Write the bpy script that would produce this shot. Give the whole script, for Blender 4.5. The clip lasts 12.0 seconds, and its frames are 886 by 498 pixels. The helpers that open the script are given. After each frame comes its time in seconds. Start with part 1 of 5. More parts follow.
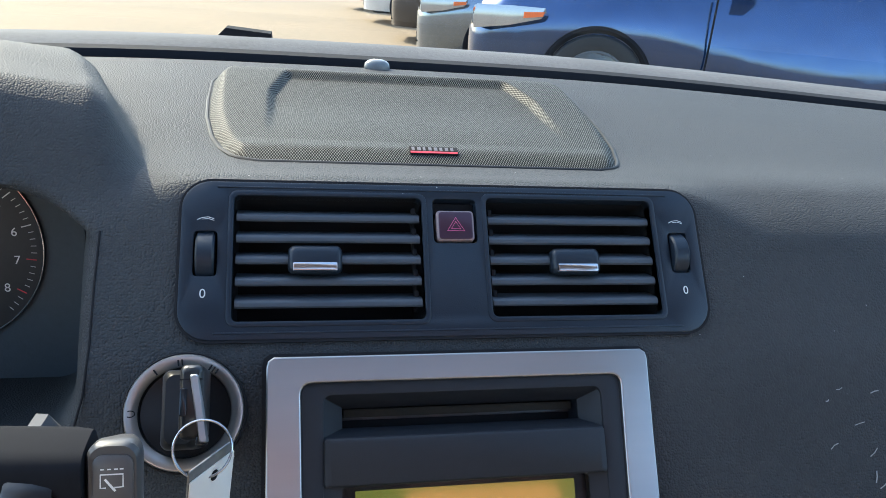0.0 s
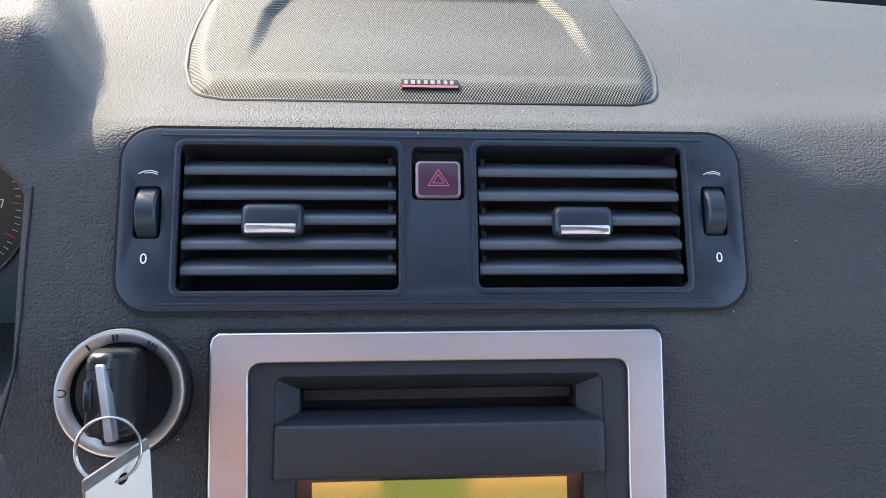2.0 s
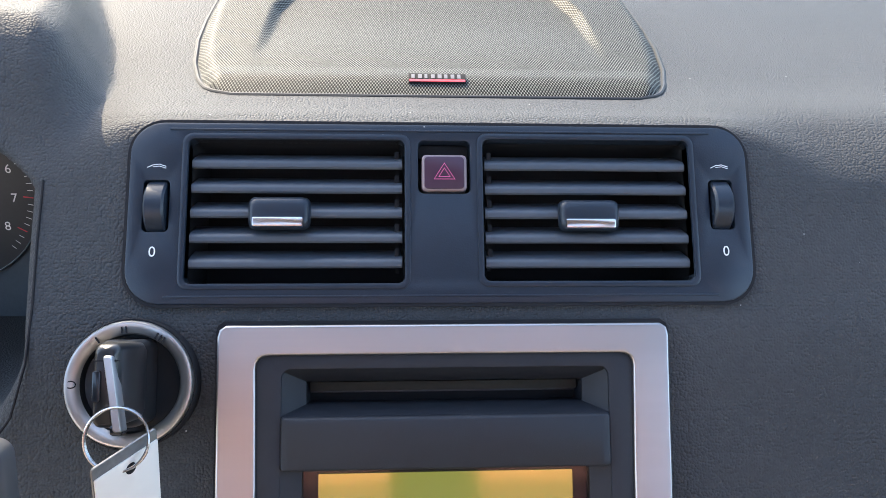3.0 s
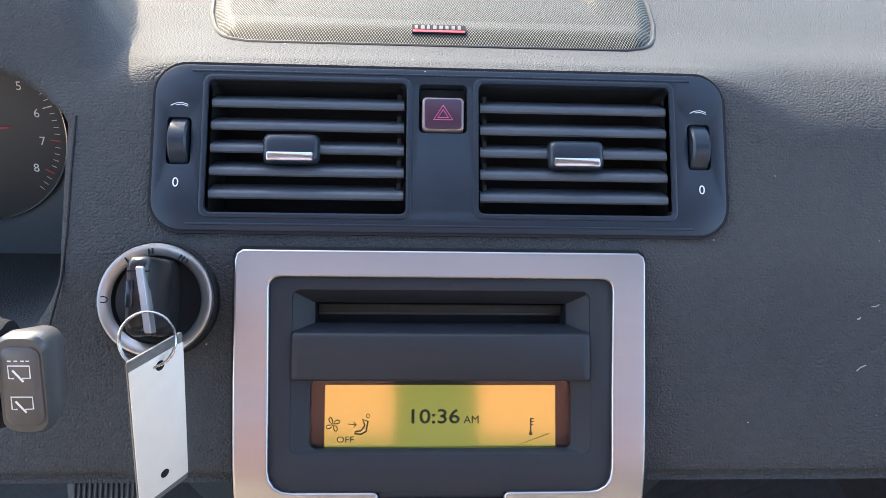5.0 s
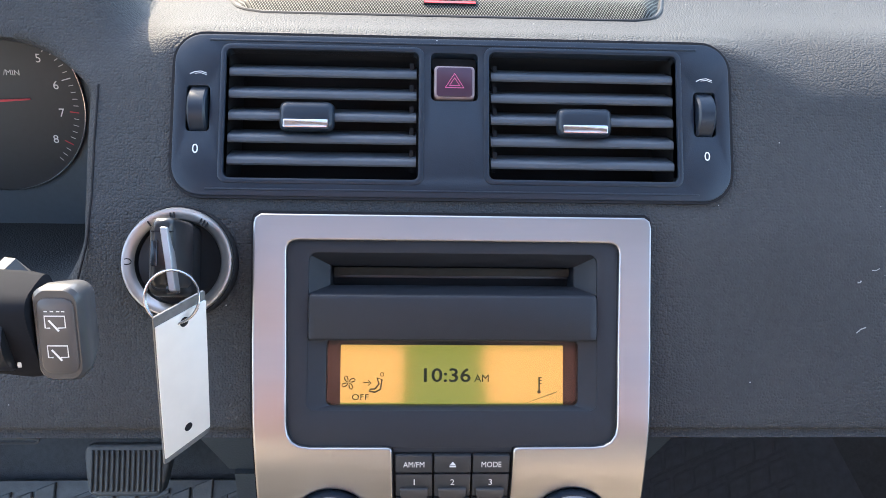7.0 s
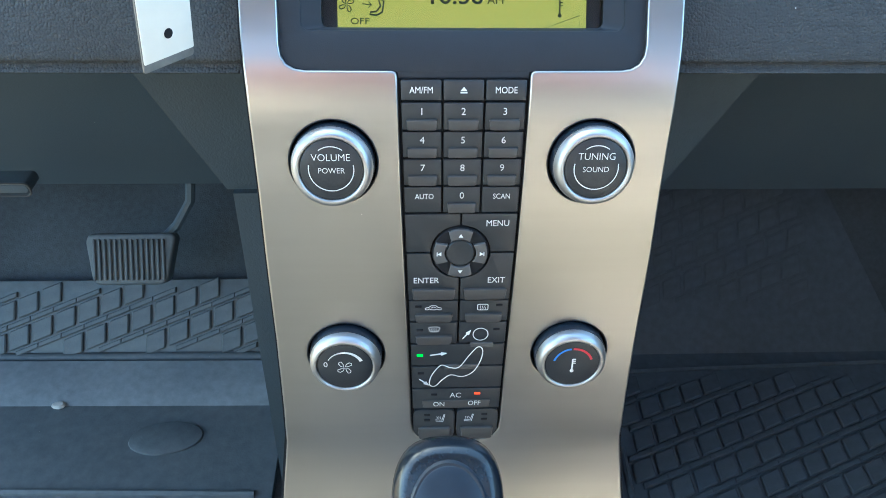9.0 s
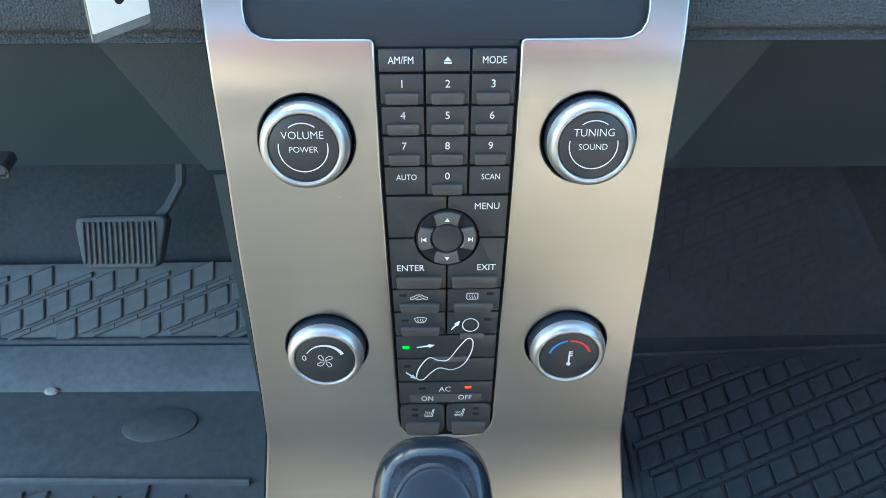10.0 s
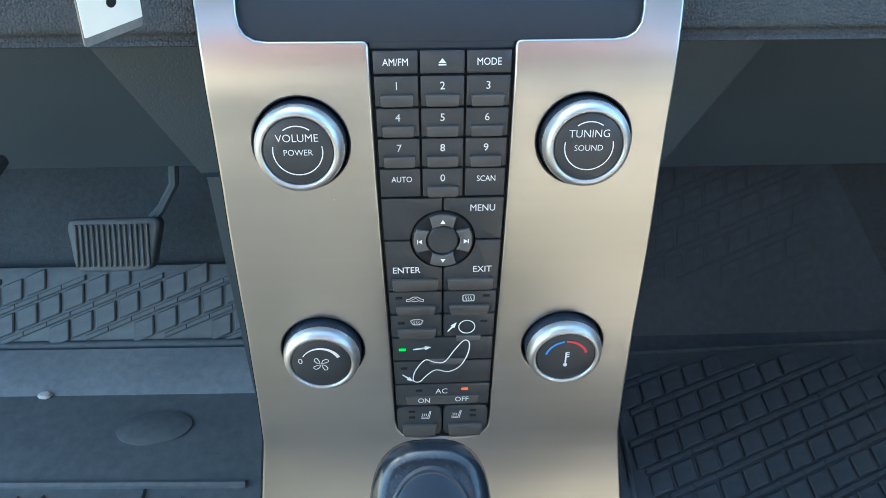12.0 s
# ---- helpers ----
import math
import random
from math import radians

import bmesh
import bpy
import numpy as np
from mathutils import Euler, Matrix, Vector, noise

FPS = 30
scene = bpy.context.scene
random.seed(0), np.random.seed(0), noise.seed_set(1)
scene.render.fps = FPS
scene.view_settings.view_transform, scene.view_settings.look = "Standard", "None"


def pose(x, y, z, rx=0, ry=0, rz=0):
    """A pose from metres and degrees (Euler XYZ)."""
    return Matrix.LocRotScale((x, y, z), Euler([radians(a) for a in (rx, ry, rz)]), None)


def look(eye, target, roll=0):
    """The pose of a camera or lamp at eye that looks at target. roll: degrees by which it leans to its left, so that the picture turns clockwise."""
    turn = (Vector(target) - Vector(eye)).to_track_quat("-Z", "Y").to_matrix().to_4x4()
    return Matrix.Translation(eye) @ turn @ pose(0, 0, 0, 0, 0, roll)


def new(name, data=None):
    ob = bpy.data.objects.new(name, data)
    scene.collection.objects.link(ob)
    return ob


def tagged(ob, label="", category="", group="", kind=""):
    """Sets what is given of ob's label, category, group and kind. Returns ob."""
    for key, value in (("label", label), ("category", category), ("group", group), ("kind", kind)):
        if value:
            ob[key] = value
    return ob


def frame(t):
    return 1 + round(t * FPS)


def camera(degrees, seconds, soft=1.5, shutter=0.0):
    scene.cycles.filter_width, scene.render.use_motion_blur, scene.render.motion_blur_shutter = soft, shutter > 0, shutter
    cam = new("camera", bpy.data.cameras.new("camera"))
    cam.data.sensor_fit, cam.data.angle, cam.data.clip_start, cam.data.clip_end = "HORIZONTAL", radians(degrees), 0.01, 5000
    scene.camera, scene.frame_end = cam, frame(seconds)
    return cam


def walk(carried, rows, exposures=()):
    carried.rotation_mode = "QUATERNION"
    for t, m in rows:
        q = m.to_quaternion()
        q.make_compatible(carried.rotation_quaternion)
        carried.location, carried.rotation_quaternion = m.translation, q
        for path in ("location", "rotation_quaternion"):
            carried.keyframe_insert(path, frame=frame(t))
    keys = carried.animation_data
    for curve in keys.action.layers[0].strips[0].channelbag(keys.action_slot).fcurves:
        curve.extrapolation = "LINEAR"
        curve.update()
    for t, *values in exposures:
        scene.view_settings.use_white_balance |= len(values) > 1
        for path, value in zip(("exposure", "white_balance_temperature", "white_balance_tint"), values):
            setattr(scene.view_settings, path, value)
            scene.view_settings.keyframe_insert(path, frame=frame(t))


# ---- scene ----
cam = camera(62.0, 12.0, soft=0.9)
PATH = [
    (0, (-0.08840, -0.02271, 1.03853), (0.11215, 0.88839, 0.67843), 4.81),
    (0.3, (-0.05624, -0.02203, 1.01706), (0.09657, 0.88837, 0.63259), 3.77),
    (0.5, (-0.05802, 0.01722, 1.02526), (0.09122, 0.91169, 0.60377), 3.98),
    (1, (-0.03951, 0.03651, 1.02847), (0.06434, 0.91733, 0.56654), 3.01),
    (1.5, (-0.03247, 0.03674, 1.03978), (0.05603, 0.91498, 0.56983), 2.64),
    (2, (-0.02535, 0.03377, 1.04104), (0.05438, 0.90834, 0.56274), 2.43),
    (2.5, (-0.02290, 0.03336, 1.03789), (0.04857, 0.91107, 0.56404), 2.10),
    (3, (-0.02283, 0.03208, 1.04044), (0.04122, 0.90521, 0.55719), 1.99),
    (3.5, (-0.02197, 0.03238, 1.04029), (0.04303, 0.90004, 0.54739), 2.20),
    (5.5, (-0.01890, -0.01256, 1.03899), (0.03052, 0.84154, 0.52123), 2.39),
    (6, (-0.01825, -0.01265, 1.03877), (0.02823, 0.84307, 0.52343), 2.22),
    (6.5, (-0.01852, -0.00985, 1.03892), (0.02796, 0.84335, 0.5194), 2.28),
    (8.3, (-0.03973, -0.08375, 0.98173), (-0.00132, 0.69978, 0.36156), 1.70),
    (8.5, (-0.04015, -0.08901, 0.95921), (-0.00089, 0.68359, 0.32553), 1.61),
    (9, (-0.02310, -0.06505, 0.91554), (0.01592, 0.68558, 0.25598), 1.49),
    (9.5, (-0.01749, -0.04327, 0.89970), (0.01576, 0.69381, 0.22471), 1.10),
    (10, (-0.01146, -0.04263, 0.89927), (0.01646, 0.68952, 0.2187), 0.75),
    (10.5, (-0.01168, -0.04251, 0.90079), (0.0129, 0.68642, 0.21664), 0.52),
    (11, (-0.01205, -0.04232, 0.90093), (0.01228, 0.68603, 0.21616), 0.53),
    (11.5, (-0.01261, -0.04087, 0.90000), (0.01317, 0.68709, 0.21486), 0.46),
    (12, (-0.01242, -0.04099, 0.89969), (0.0241, 0.68989, 0.21816), 0.75),
]
walk(cam, [(t, look(eye, target, roll)) for t, eye, target, roll in PATH],
     exposures=[(0, 2.2, 6000, 2), (0.5, 2.75, 6350, 7), (1.0, 2.85, 6500, 9), (3.5, 2.85, 6500, 9), (6.5, 3.1, 6500, 9), (8.5, 3.28, 5980, -2), (9.0, 3.48, 5760, -10), (12, 3.48, 5760, -10)])

# ---- world, sun, exposure ----
world = bpy.data.worlds.new("sky")
scene.world = world
world.use_nodes = True
SUN_DIR = Vector((-0.46, 0.64, 0.62)).normalized()
wn = world.node_tree
sky = wn.nodes.new("ShaderNodeTexSky")
sky.sky_type = "NISHITA"
sky.sun_disc = False
sky.sun_elevation = math.asin(SUN_DIR.z)
sky.sun_rotation = math.atan2(SUN_DIR.x, SUN_DIR.y)
sky.dust_density = 2.0
wn.links.new(sky.outputs[0], wn.nodes["Background"].inputs[0])
wn.nodes["Background"].inputs[1].default_value = 0.15
sun_data = bpy.data.lights.new("sun", "SUN")
sun_data.energy, sun_data.angle, sun_data.color = 2.05, radians(0.5), (1.0, 0.83, 0.60)
sun = new("sun", sun_data)
sun.rotation_mode = "QUATERNION"
sun.rotation_quaternion = SUN_DIR.to_track_quat("Z", "Y")


# ---- materials ----
def material(name):
    m = bpy.data.materials.new(name)
    m.use_nodes = True
    t = m.node_tree
    return m, t, t.nodes["Principled BSDF"]


def node(t, kind, **kw):
    n = t.nodes.new(kind)
    for k, v in kw.items():
        n.inputs[k.replace("_", " ")].default_value = v
    return n


def coords(t):
    return t.nodes.new("ShaderNodeTexCoord").outputs["Object"]


def ramp(t, src, a, b, ca, cb):
    r = t.nodes.new("ShaderNodeValToRGB")
    r.color_ramp.elements[0].position, r.color_ramp.elements[1].position = a, b
    r.color_ramp.elements[0].color, r.color_ramp.elements[1].color = (*ca, 1), (*cb, 1)
    t.links.new(src, r.inputs[0])
    return r.outputs[0]


def surface(name, color, rough=0.5, metal=0.0, vary=0.25, scale=60.0, bump=0.0, bump_scale=900.0, cells=False,
            specks=0.0, speck_color=(0.35, 0.35, 0.34), spec=0.5, coat=0.0, stretch=(1, 1, 1), rough_vary=0.12, deep=0.0006):
    """A surface with two scales of colour change, grain relief and a dusting of specks."""
    m, t, p = material(name)
    c = coords(t)
    mp = t.nodes.new("ShaderNodeMapping")
    mp.inputs["Scale"].default_value = stretch
    t.links.new(c, mp.inputs[0])
    v = mp.outputs[0]
    big = node(t, "ShaderNodeTexNoise", Scale=scale * 0.15, Detail=4.0)
    small = node(t, "ShaderNodeTexNoise", Scale=scale * 4, Detail=3.0)
    for n in (big, small):
        t.links.new(v, n.inputs["Vector"])
    mix = t.nodes.new("ShaderNodeMath")
    mix.operation = "MULTIPLY_ADD"
    mix.inputs[1].default_value = 0.6
    t.links.new(big.outputs[0], mix.inputs[0])
    half = t.nodes.new("ShaderNodeMath")
    half.operation = "MULTIPLY"
    half.inputs[1].default_value = 0.4
    t.links.new(small.outputs[0], half.inputs[0])
    t.links.new(half.outputs[0], mix.inputs[2])
    lo = tuple(x * (1 - vary) for x in color)
    hi = tuple(min(1, x * (1 + vary)) for x in color)
    col = ramp(t, mix.outputs[0], 0.3, 0.7, lo, hi)
    if specks:
        vo = node(t, "ShaderNodeTexVoronoi", Scale=170.0, Randomness=1.0)
        t.links.new(c, vo.inputs["Vector"])
        wn_ = t.nodes.new("ShaderNodeTexWhiteNoise")
        t.links.new(vo.outputs["Color"], wn_.inputs["Vector"])
        pick = t.nodes.new("ShaderNodeMath")
        pick.operation = "GREATER_THAN"
        pick.inputs[1].default_value = 1 - specks
        t.links.new(wn_.outputs["Value"], pick.inputs[0])
        near = t.nodes.new("ShaderNodeMath")
        near.operation = "LESS_THAN"
        near.inputs[1].default_value = 0.07
        t.links.new(vo.outputs["Distance"], near.inputs[0])
        both = t.nodes.new("ShaderNodeMath")
        both.operation = "MULTIPLY"
        t.links.new(pick.outputs[0], both.inputs[0])
        t.links.new(near.outputs[0], both.inputs[1])
        mx = t.nodes.new("ShaderNodeMix")
        mx.data_type = "RGBA"
        t.links.new(both.outputs[0], mx.inputs[0])
        t.links.new(col, mx.inputs[6])
        mx.inputs[7].default_value = (*speck_color, 1)
        col = mx.outputs[2]
    t.links.new(col, p.inputs["Base Color"])
    rr = t.nodes.new("ShaderNodeMapRange")
    rr.inputs[3].default_value, rr.inputs[4].default_value = max(0.02, rough - rough_vary), min(1, rough + rough_vary)
    t.links.new(mix.outputs[0], rr.inputs[0])
    t.links.new(rr.outputs[0], p.inputs["Roughness"])
    p.inputs["Metallic"].default_value = metal
    p.inputs["Specular IOR Level"].default_value = spec
    p.inputs["Coat Weight"].default_value = coat
    if bump:
        if cells:
            g = node(t, "ShaderNodeTexVoronoi", Scale=bump_scale, Randomness=0.8)
            dome = t.nodes.new("ShaderNodeMath")
            dome.operation = "POWER"
            dome.inputs[1].default_value = 2.0
            t.links.new(g.outputs["Distance"], dome.inputs[0])
            src = dome.outputs[0]
        else:
            g = node(t, "ShaderNodeTexNoise", Scale=bump_scale, Detail=2.0)
            src = g.outputs[0]
        t.links.new(v, g.inputs["Vector"])
        b = node(t, "ShaderNodeBump", Strength=min(1.0, bump), Distance=deep)
        b.invert = cells
        t.links.new(src, b.inputs["Height"])
        t.links.new(b.outputs[0], p.inputs["Normal"])
    return m


def glow(name, color, strength, base=None):
    m, t, p = material(name)
    p.inputs["Base Color"].default_value = (*(base or color), 1)
    p.inputs["Emission Color"].default_value = (*color, 1)
    p.inputs["Emission Strength"].default_value = strength
    p.inputs["Roughness"].default_value = 0.3
    return m


DASH = surface("grained_dash_plastic", (0.053, 0.0555, 0.058), 0.62, bump=1.0, bump_scale=780, cells=True, specks=0.06, vary=0.16, spec=0.09, deep=0.00062)
TRIM = surface("smooth_dark_plastic", (0.014, 0.021, 0.032), 0.33, bump=0.12, bump_scale=1500, specks=0.035, vary=0.10, rough_vary=0.04, spec=0.36)
INSERT = surface("radio_plastic", (0.019, 0.022, 0.028), 0.52, bump=0.1, bump_scale=1800, vary=0.1, specks=0.004, spec=0.3)
GRIP = surface("brownish_key_grip", (0.052, 0.049, 0.048), 0.42, vary=0.1)
KEY = surface("soft_key_plastic", (0.024, 0.027, 0.031), 0.40, bump=0.08, bump_scale=1800, vary=0.1)
BLACK = surface("black_gap", (0.010, 0.010, 0.012), 0.8, vary=0.1, spec=0.3)
GLOSS = surface("gloss_black", (0.014, 0.017, 0.021), 0.16, vary=0.1, rough_vary=0.05)
SILVER = surface("brushed_silver", (0.40, 0.392, 0.386), 0.30, metal=1.0, vary=0.05, scale=40, bump=0.03, bump_scale=420, stretch=(0.04, 1, 1), rough_vary=0.05, specks=0.002, speck_color=(0.75, 0.73, 0.7))
SATIN = surface("satin_ring", (0.58, 0.56, 0.54), 0.36, metal=1.0, vary=0.05, rough_vary=0.05)
CHROME = surface("satin_chrome", (0.72, 0.72, 0.73), 0.2, metal=1.0, vary=0.04, rough_vary=0.05)
STEEL = surface("steel_wire", (0.6, 0.6, 0.6), 0.25, metal=1.0, vary=0.1)
WHITE = surface("white_print", (0.72, 0.72, 0.70), 0.5, vary=0.04)
PAPER = surface("card_paper", (0.76, 0.73, 0.66), 0.7, vary=0.05, scale=30)
SLEEVE = surface("clear_sleeve", (0.17, 0.17, 0.165), 0.2, vary=0.3, scale=90)
HAZARD = surface("hazard_plastic", (0.040, 0.016, 0.032), 0.3, vary=0.1)
BUTTON = surface("button_plastic", (0.20, 0.155, 0.16), 0.3, vary=0.1)
HAZARD_LINE = surface("hazard_line", (0.78, 0.15, 0.32), 0.4, vary=0.1)
RED = surface("red_print", (0.55, 0.03, 0.05), 0.45, vary=0.1)
BLUE = surface("blue_print", (0.05, 0.22, 0.62), 0.45, vary=0.1)
DIAL = surface("dial_face", (0.030, 0.032, 0.034), 0.5, vary=0.15)
# Darker copy of the mat rubber: the passenger footwell's shade is in its colour.
SHADED_MAT = surface("shaded_rubber", (0.064, 0.074, 0.086), 0.7, vary=0.35, scale=25, bump=0.3, bump_scale=400, spec=0.25)
NAVKEY = surface("glossy_key_plastic", (0.085, 0.081, 0.080), 0.22, vary=0.1, rough_vary=0.04)
BRUSHED = surface("brushed_knob_ring", (0.47, 0.47, 0.48), 0.42, metal=1.0, vary=0.06, rough_vary=0.06)
DOME = surface("smoky_dome", (0.13, 0.14, 0.15), 0.15, vary=0.15)
TUNNEL = surface("console_cloth", (0.11, 0.105, 0.10), 0.85, vary=0.2, scale=10, bump=0.4, bump_scale=600)
FOB = surface("key_plastic", (0.014, 0.015, 0.017), 0.32, vary=0.15)
CAP = surface("grey_satin_plastic", (0.05, 0.05, 0.052), 0.38, vary=0.12)
ROCKER = surface("brown_grey_switch", (0.075, 0.068, 0.066), 0.4, vary=0.12)
SCUFF = surface("pale_scuff", (0.30, 0.30, 0.29), 0.8, vary=0.3, scale=300)
KNOB = surface("worn_gear_knob", (0.009, 0.013, 0.019), 0.22, vary=0.2, scale=90, specks=0.06, speck_color=(0.12, 0.13, 0.14), rough_vary=0.1)
PEBBLE = surface("pale_stone", (0.36, 0.35, 0.33), 0.8, vary=0.2, scale=200)
MAT = surface("rubber_mat", (0.080, 0.090, 0.098), 0.6, vary=0.35, scale=25, bump=0.3, bump_scale=400, specks=0.01, speck_color=(0.2, 0.19, 0.17))
DUSTY = surface("dusty_rubber", (0.150, 0.166, 0.180), 0.7, vary=0.35, scale=25, bump=0.3, bump_scale=400)
CARPET = surface("carpet", (0.046, 0.053, 0.060), 0.95, vary=0.4, scale=40, bump=1.0, bump_scale=700)
UNDER = surface("lower_trim_plastic", (0.044, 0.060, 0.074), 0.55, vary=0.15, bump=0.4, bump_scale=700, specks=0.003)
CLOTH = surface("headliner_cloth", (0.29, 0.24, 0.22), 0.9, vary=0.12, bump=0.4, bump_scale=900)
REFLECTED_DARK = surface("dark_reflected_cloth", (0.10, 0.098, 0.098), 0.9, vary=0.2, scale=8, bump=0.4, bump_scale=600)
REFLECTED_TAN = surface("tan_reflected_cloth", (0.40, 0.335, 0.285), 0.85, vary=0.3, scale=8, bump=0.5, bump_scale=600)
REFLECTED_BROWN = surface("brown_reflected_cloth", (0.185, 0.17, 0.155), 0.85, vary=0.2, scale=8, bump=0.4, bump_scale=600)
WARM = surface("warm_reflected_cloth", (0.29, 0.128, 0.108), 0.85, vary=0.2, scale=8, bump=0.4, bump_scale=600)
PLATE = surface("badge_grey", (0.13, 0.13, 0.135), 0.5, metal=0.2, vary=0.1)
SEAL = surface("rubber_seal", (0.012, 0.013, 0.016), 0.9, vary=0.2, spec=0.1)
COWL = surface("cowl_plastic", (0.115, 0.115, 0.118), 0.8, vary=0.25, bump=0.3, bump_scale=500, spec=0.15)
# Bezel plastic made lighter: light on the louvre blades is put into the colour.
LIT_LOUVRE = surface("lit_louvre_plastic", (0.052, 0.063, 0.078), 0.42, vary=0.1, bump=0.1, bump_scale=1500)
LCD = glow("display_lcd", (0.50, 0.62, 0.09), 0.052, (0.57, 0.41, 0.205))
lcd_shader = LCD.node_tree.nodes["Principled BSDF"]
lcd_shader.inputs["Metallic"].default_value, lcd_shader.inputs["Roughness"].default_value = 0.85, 0.085
FLAP = surface("slot_flap_felt", (0.030, 0.027, 0.022), 0.8, vary=0.25, scale=90, spec=0.2)
RIM_GAP = surface("grille_edge_gap", (0.016, 0.018, 0.021), 0.6, vary=0.1, spec=0.25)
LCD_INK = surface("lcd_ink", (0.015, 0.02, 0.008), 0.4, vary=0.1)
GREEN_LED = glow("green_led", (0.02, 0.85, 0.05), 0.12)
RED_LED = glow("red_led", (1.0, 0.05, 0.015), 0.16)
GROUND = surface("pale_gravel_ground", (0.205, 0.150, 0.088), 0.95, vary=0.25, scale=2.0, bump=0.5, bump_scale=60)
TYRE = surface("tyre_rubber", (0.025, 0.025, 0.026), 0.8, vary=0.2)
LAMP = surface("headlamp_plastic", (0.38, 0.39, 0.41), 0.1, metal=0.6, vary=0.2, scale=30, coat=1.0)
AMBER = surface("amber_lens", (0.75, 0.16, 0.05), 0.2, vary=0.1)
PAINT_BLUE = surface("blue_car_paint", (0.022, 0.062, 0.17), 0.07, metal=0.65, vary=0.08, coat=1.0, rough_vary=0.03, bump=0.5, bump_scale=2.2, deep=0.05)
PAINT_WHITE = surface("white_car_paint", (0.72, 0.73, 0.74), 0.25, vary=0.05, coat=1.0)
PAINT_GREY = surface("grey_car_paint", (0.20, 0.25, 0.32), 0.16, metal=0.7, vary=0.08, coat=1.0)
PAINT_DARK = surface("dark_car_paint", (0.03, 0.035, 0.045), 0.2, metal=0.3, vary=0.08, coat=1.0)
CARGLASS = surface("tinted_car_glass", (0.02, 0.025, 0.03), 0.06, vary=0.1, rough_vary=0.02)


def grille_material():
    """Perforated metal: staggered round holes about 1.5 mm apart."""
    m, t, p = material("perforated_grille")
    c = coords(t)
    rot = t.nodes.new("ShaderNodeMapping")
    rot.inputs["Rotation"].default_value = (0, 0, radians(45))
    rot.inputs["Scale"].default_value = (840, 440, 440)
    t.links.new(c, rot.inputs[0])
    sep = t.nodes.new("ShaderNodeSeparateXYZ")
    t.links.new(rot.outputs[0], sep.inputs[0])
    parts = []
    for i in (0, 1):
        fr = t.nodes.new("ShaderNodeMath")
        fr.operation = "FRACT"
        t.links.new(sep.outputs[i], fr.inputs[0])
        sb = t.nodes.new("ShaderNodeMath")
        sb.operation = "SUBTRACT"
        sb.inputs[1].default_value = 0.5
        t.links.new(fr.outputs[0], sb.inputs[0])
        sq = t.nodes.new("ShaderNodeMath")
        sq.operation = "MULTIPLY"
        t.links.new(sb.outputs[0], sq.inputs[0])
        t.links.new(sb.outputs[0], sq.inputs[1])
        parts.append(sq)
    ad = t.nodes.new("ShaderNodeMath")
    ad.operation = "ADD"
    t.links.new(parts[0].outputs[0], ad.inputs[0])
    t.links.new(parts[1].outputs[0], ad.inputs[1])
    col = ramp(t, ad.outputs[0], 0.20, 0.235, (0.002, 0.002, 0.002), (0.145, 0.147, 0.130))
    t.links.new(col, p.inputs["Base Color"])
    p.inputs["Roughness"].default_value = 0.62
    p.inputs["Specular IOR Level"].default_value = 0.1
    b = node(t, "ShaderNodeBump", Strength=0.25, Distance=0.0004)
    t.links.new(ad.outputs[0], b.inputs["Height"])
    t.links.new(b.outputs[0], p.inputs["Normal"])
    return m


GRILLE = grille_material()


def pane_material(name, tint, power):
    m = bpy.data.materials.new(name)
    m.use_nodes = True
    t = m.node_tree
    t.nodes.clear()
    out = t.nodes.new("ShaderNodeOutputMaterial")
    tr = t.nodes.new("ShaderNodeBsdfTransparent")
    tr.inputs[0].default_value = (*tint, 1)
    gl = t.nodes.new("ShaderNodeBsdfGlossy")
    gl.inputs["Roughness"].default_value = 0.03
    fr = t.nodes.new("ShaderNodeFresnel")
    fr.inputs[0].default_value = power
    mx = t.nodes.new("ShaderNodeMixShader")
    t.links.new(fr.outputs[0], mx.inputs[0])
    t.links.new(tr.outputs[0], mx.inputs[1])
    t.links.new(gl.outputs[0], mx.inputs[2])
    t.links.new(mx.outputs[0], out.inputs[0])
    return m


GLASS = pane_material("window_glass", (0.93, 0.95, 0.94), 1.35)
LENS = pane_material("display_lens", (0.9, 0.9, 0.9), 1.45)


# ---- mesh helpers ----
def rrect(x0, y0, x1, y1, r, seg=5):
    """Rounded rectangle, counter-clockwise; r one radius or four (bl, br, tr, tl)."""
    rs = r if isinstance(r, (tuple, list)) else (r,) * 4
    out = []
    for (cx, cy, a), q in zip(((x0, y0, 180), (x1, y0, 270), (x1, y1, 0), (x0, y1, 90)), rs):
        sx, sy = (1 if cx == x0 else -1), (1 if cy == y0 else -1)
        if q <= 0:
            out.append((cx, cy))
            continue
        for k in range(seg + 1):
            b = radians(a + 90 * k / seg)
            out.append((cx + sx * q + q * math.cos(b), cy + sy * q + q * math.sin(b)))
    return out


def circle(cx, cy, r, n=48, a0=0, a1=360):
    full = abs(a1 - a0) >= 360
    k = n if full else n + 1
    return [(cx + r * math.cos(radians(a0 + (a1 - a0) * i / n)), cy + r * math.sin(radians(a0 + (a1 - a0) * i / n))) for i in range(k)]


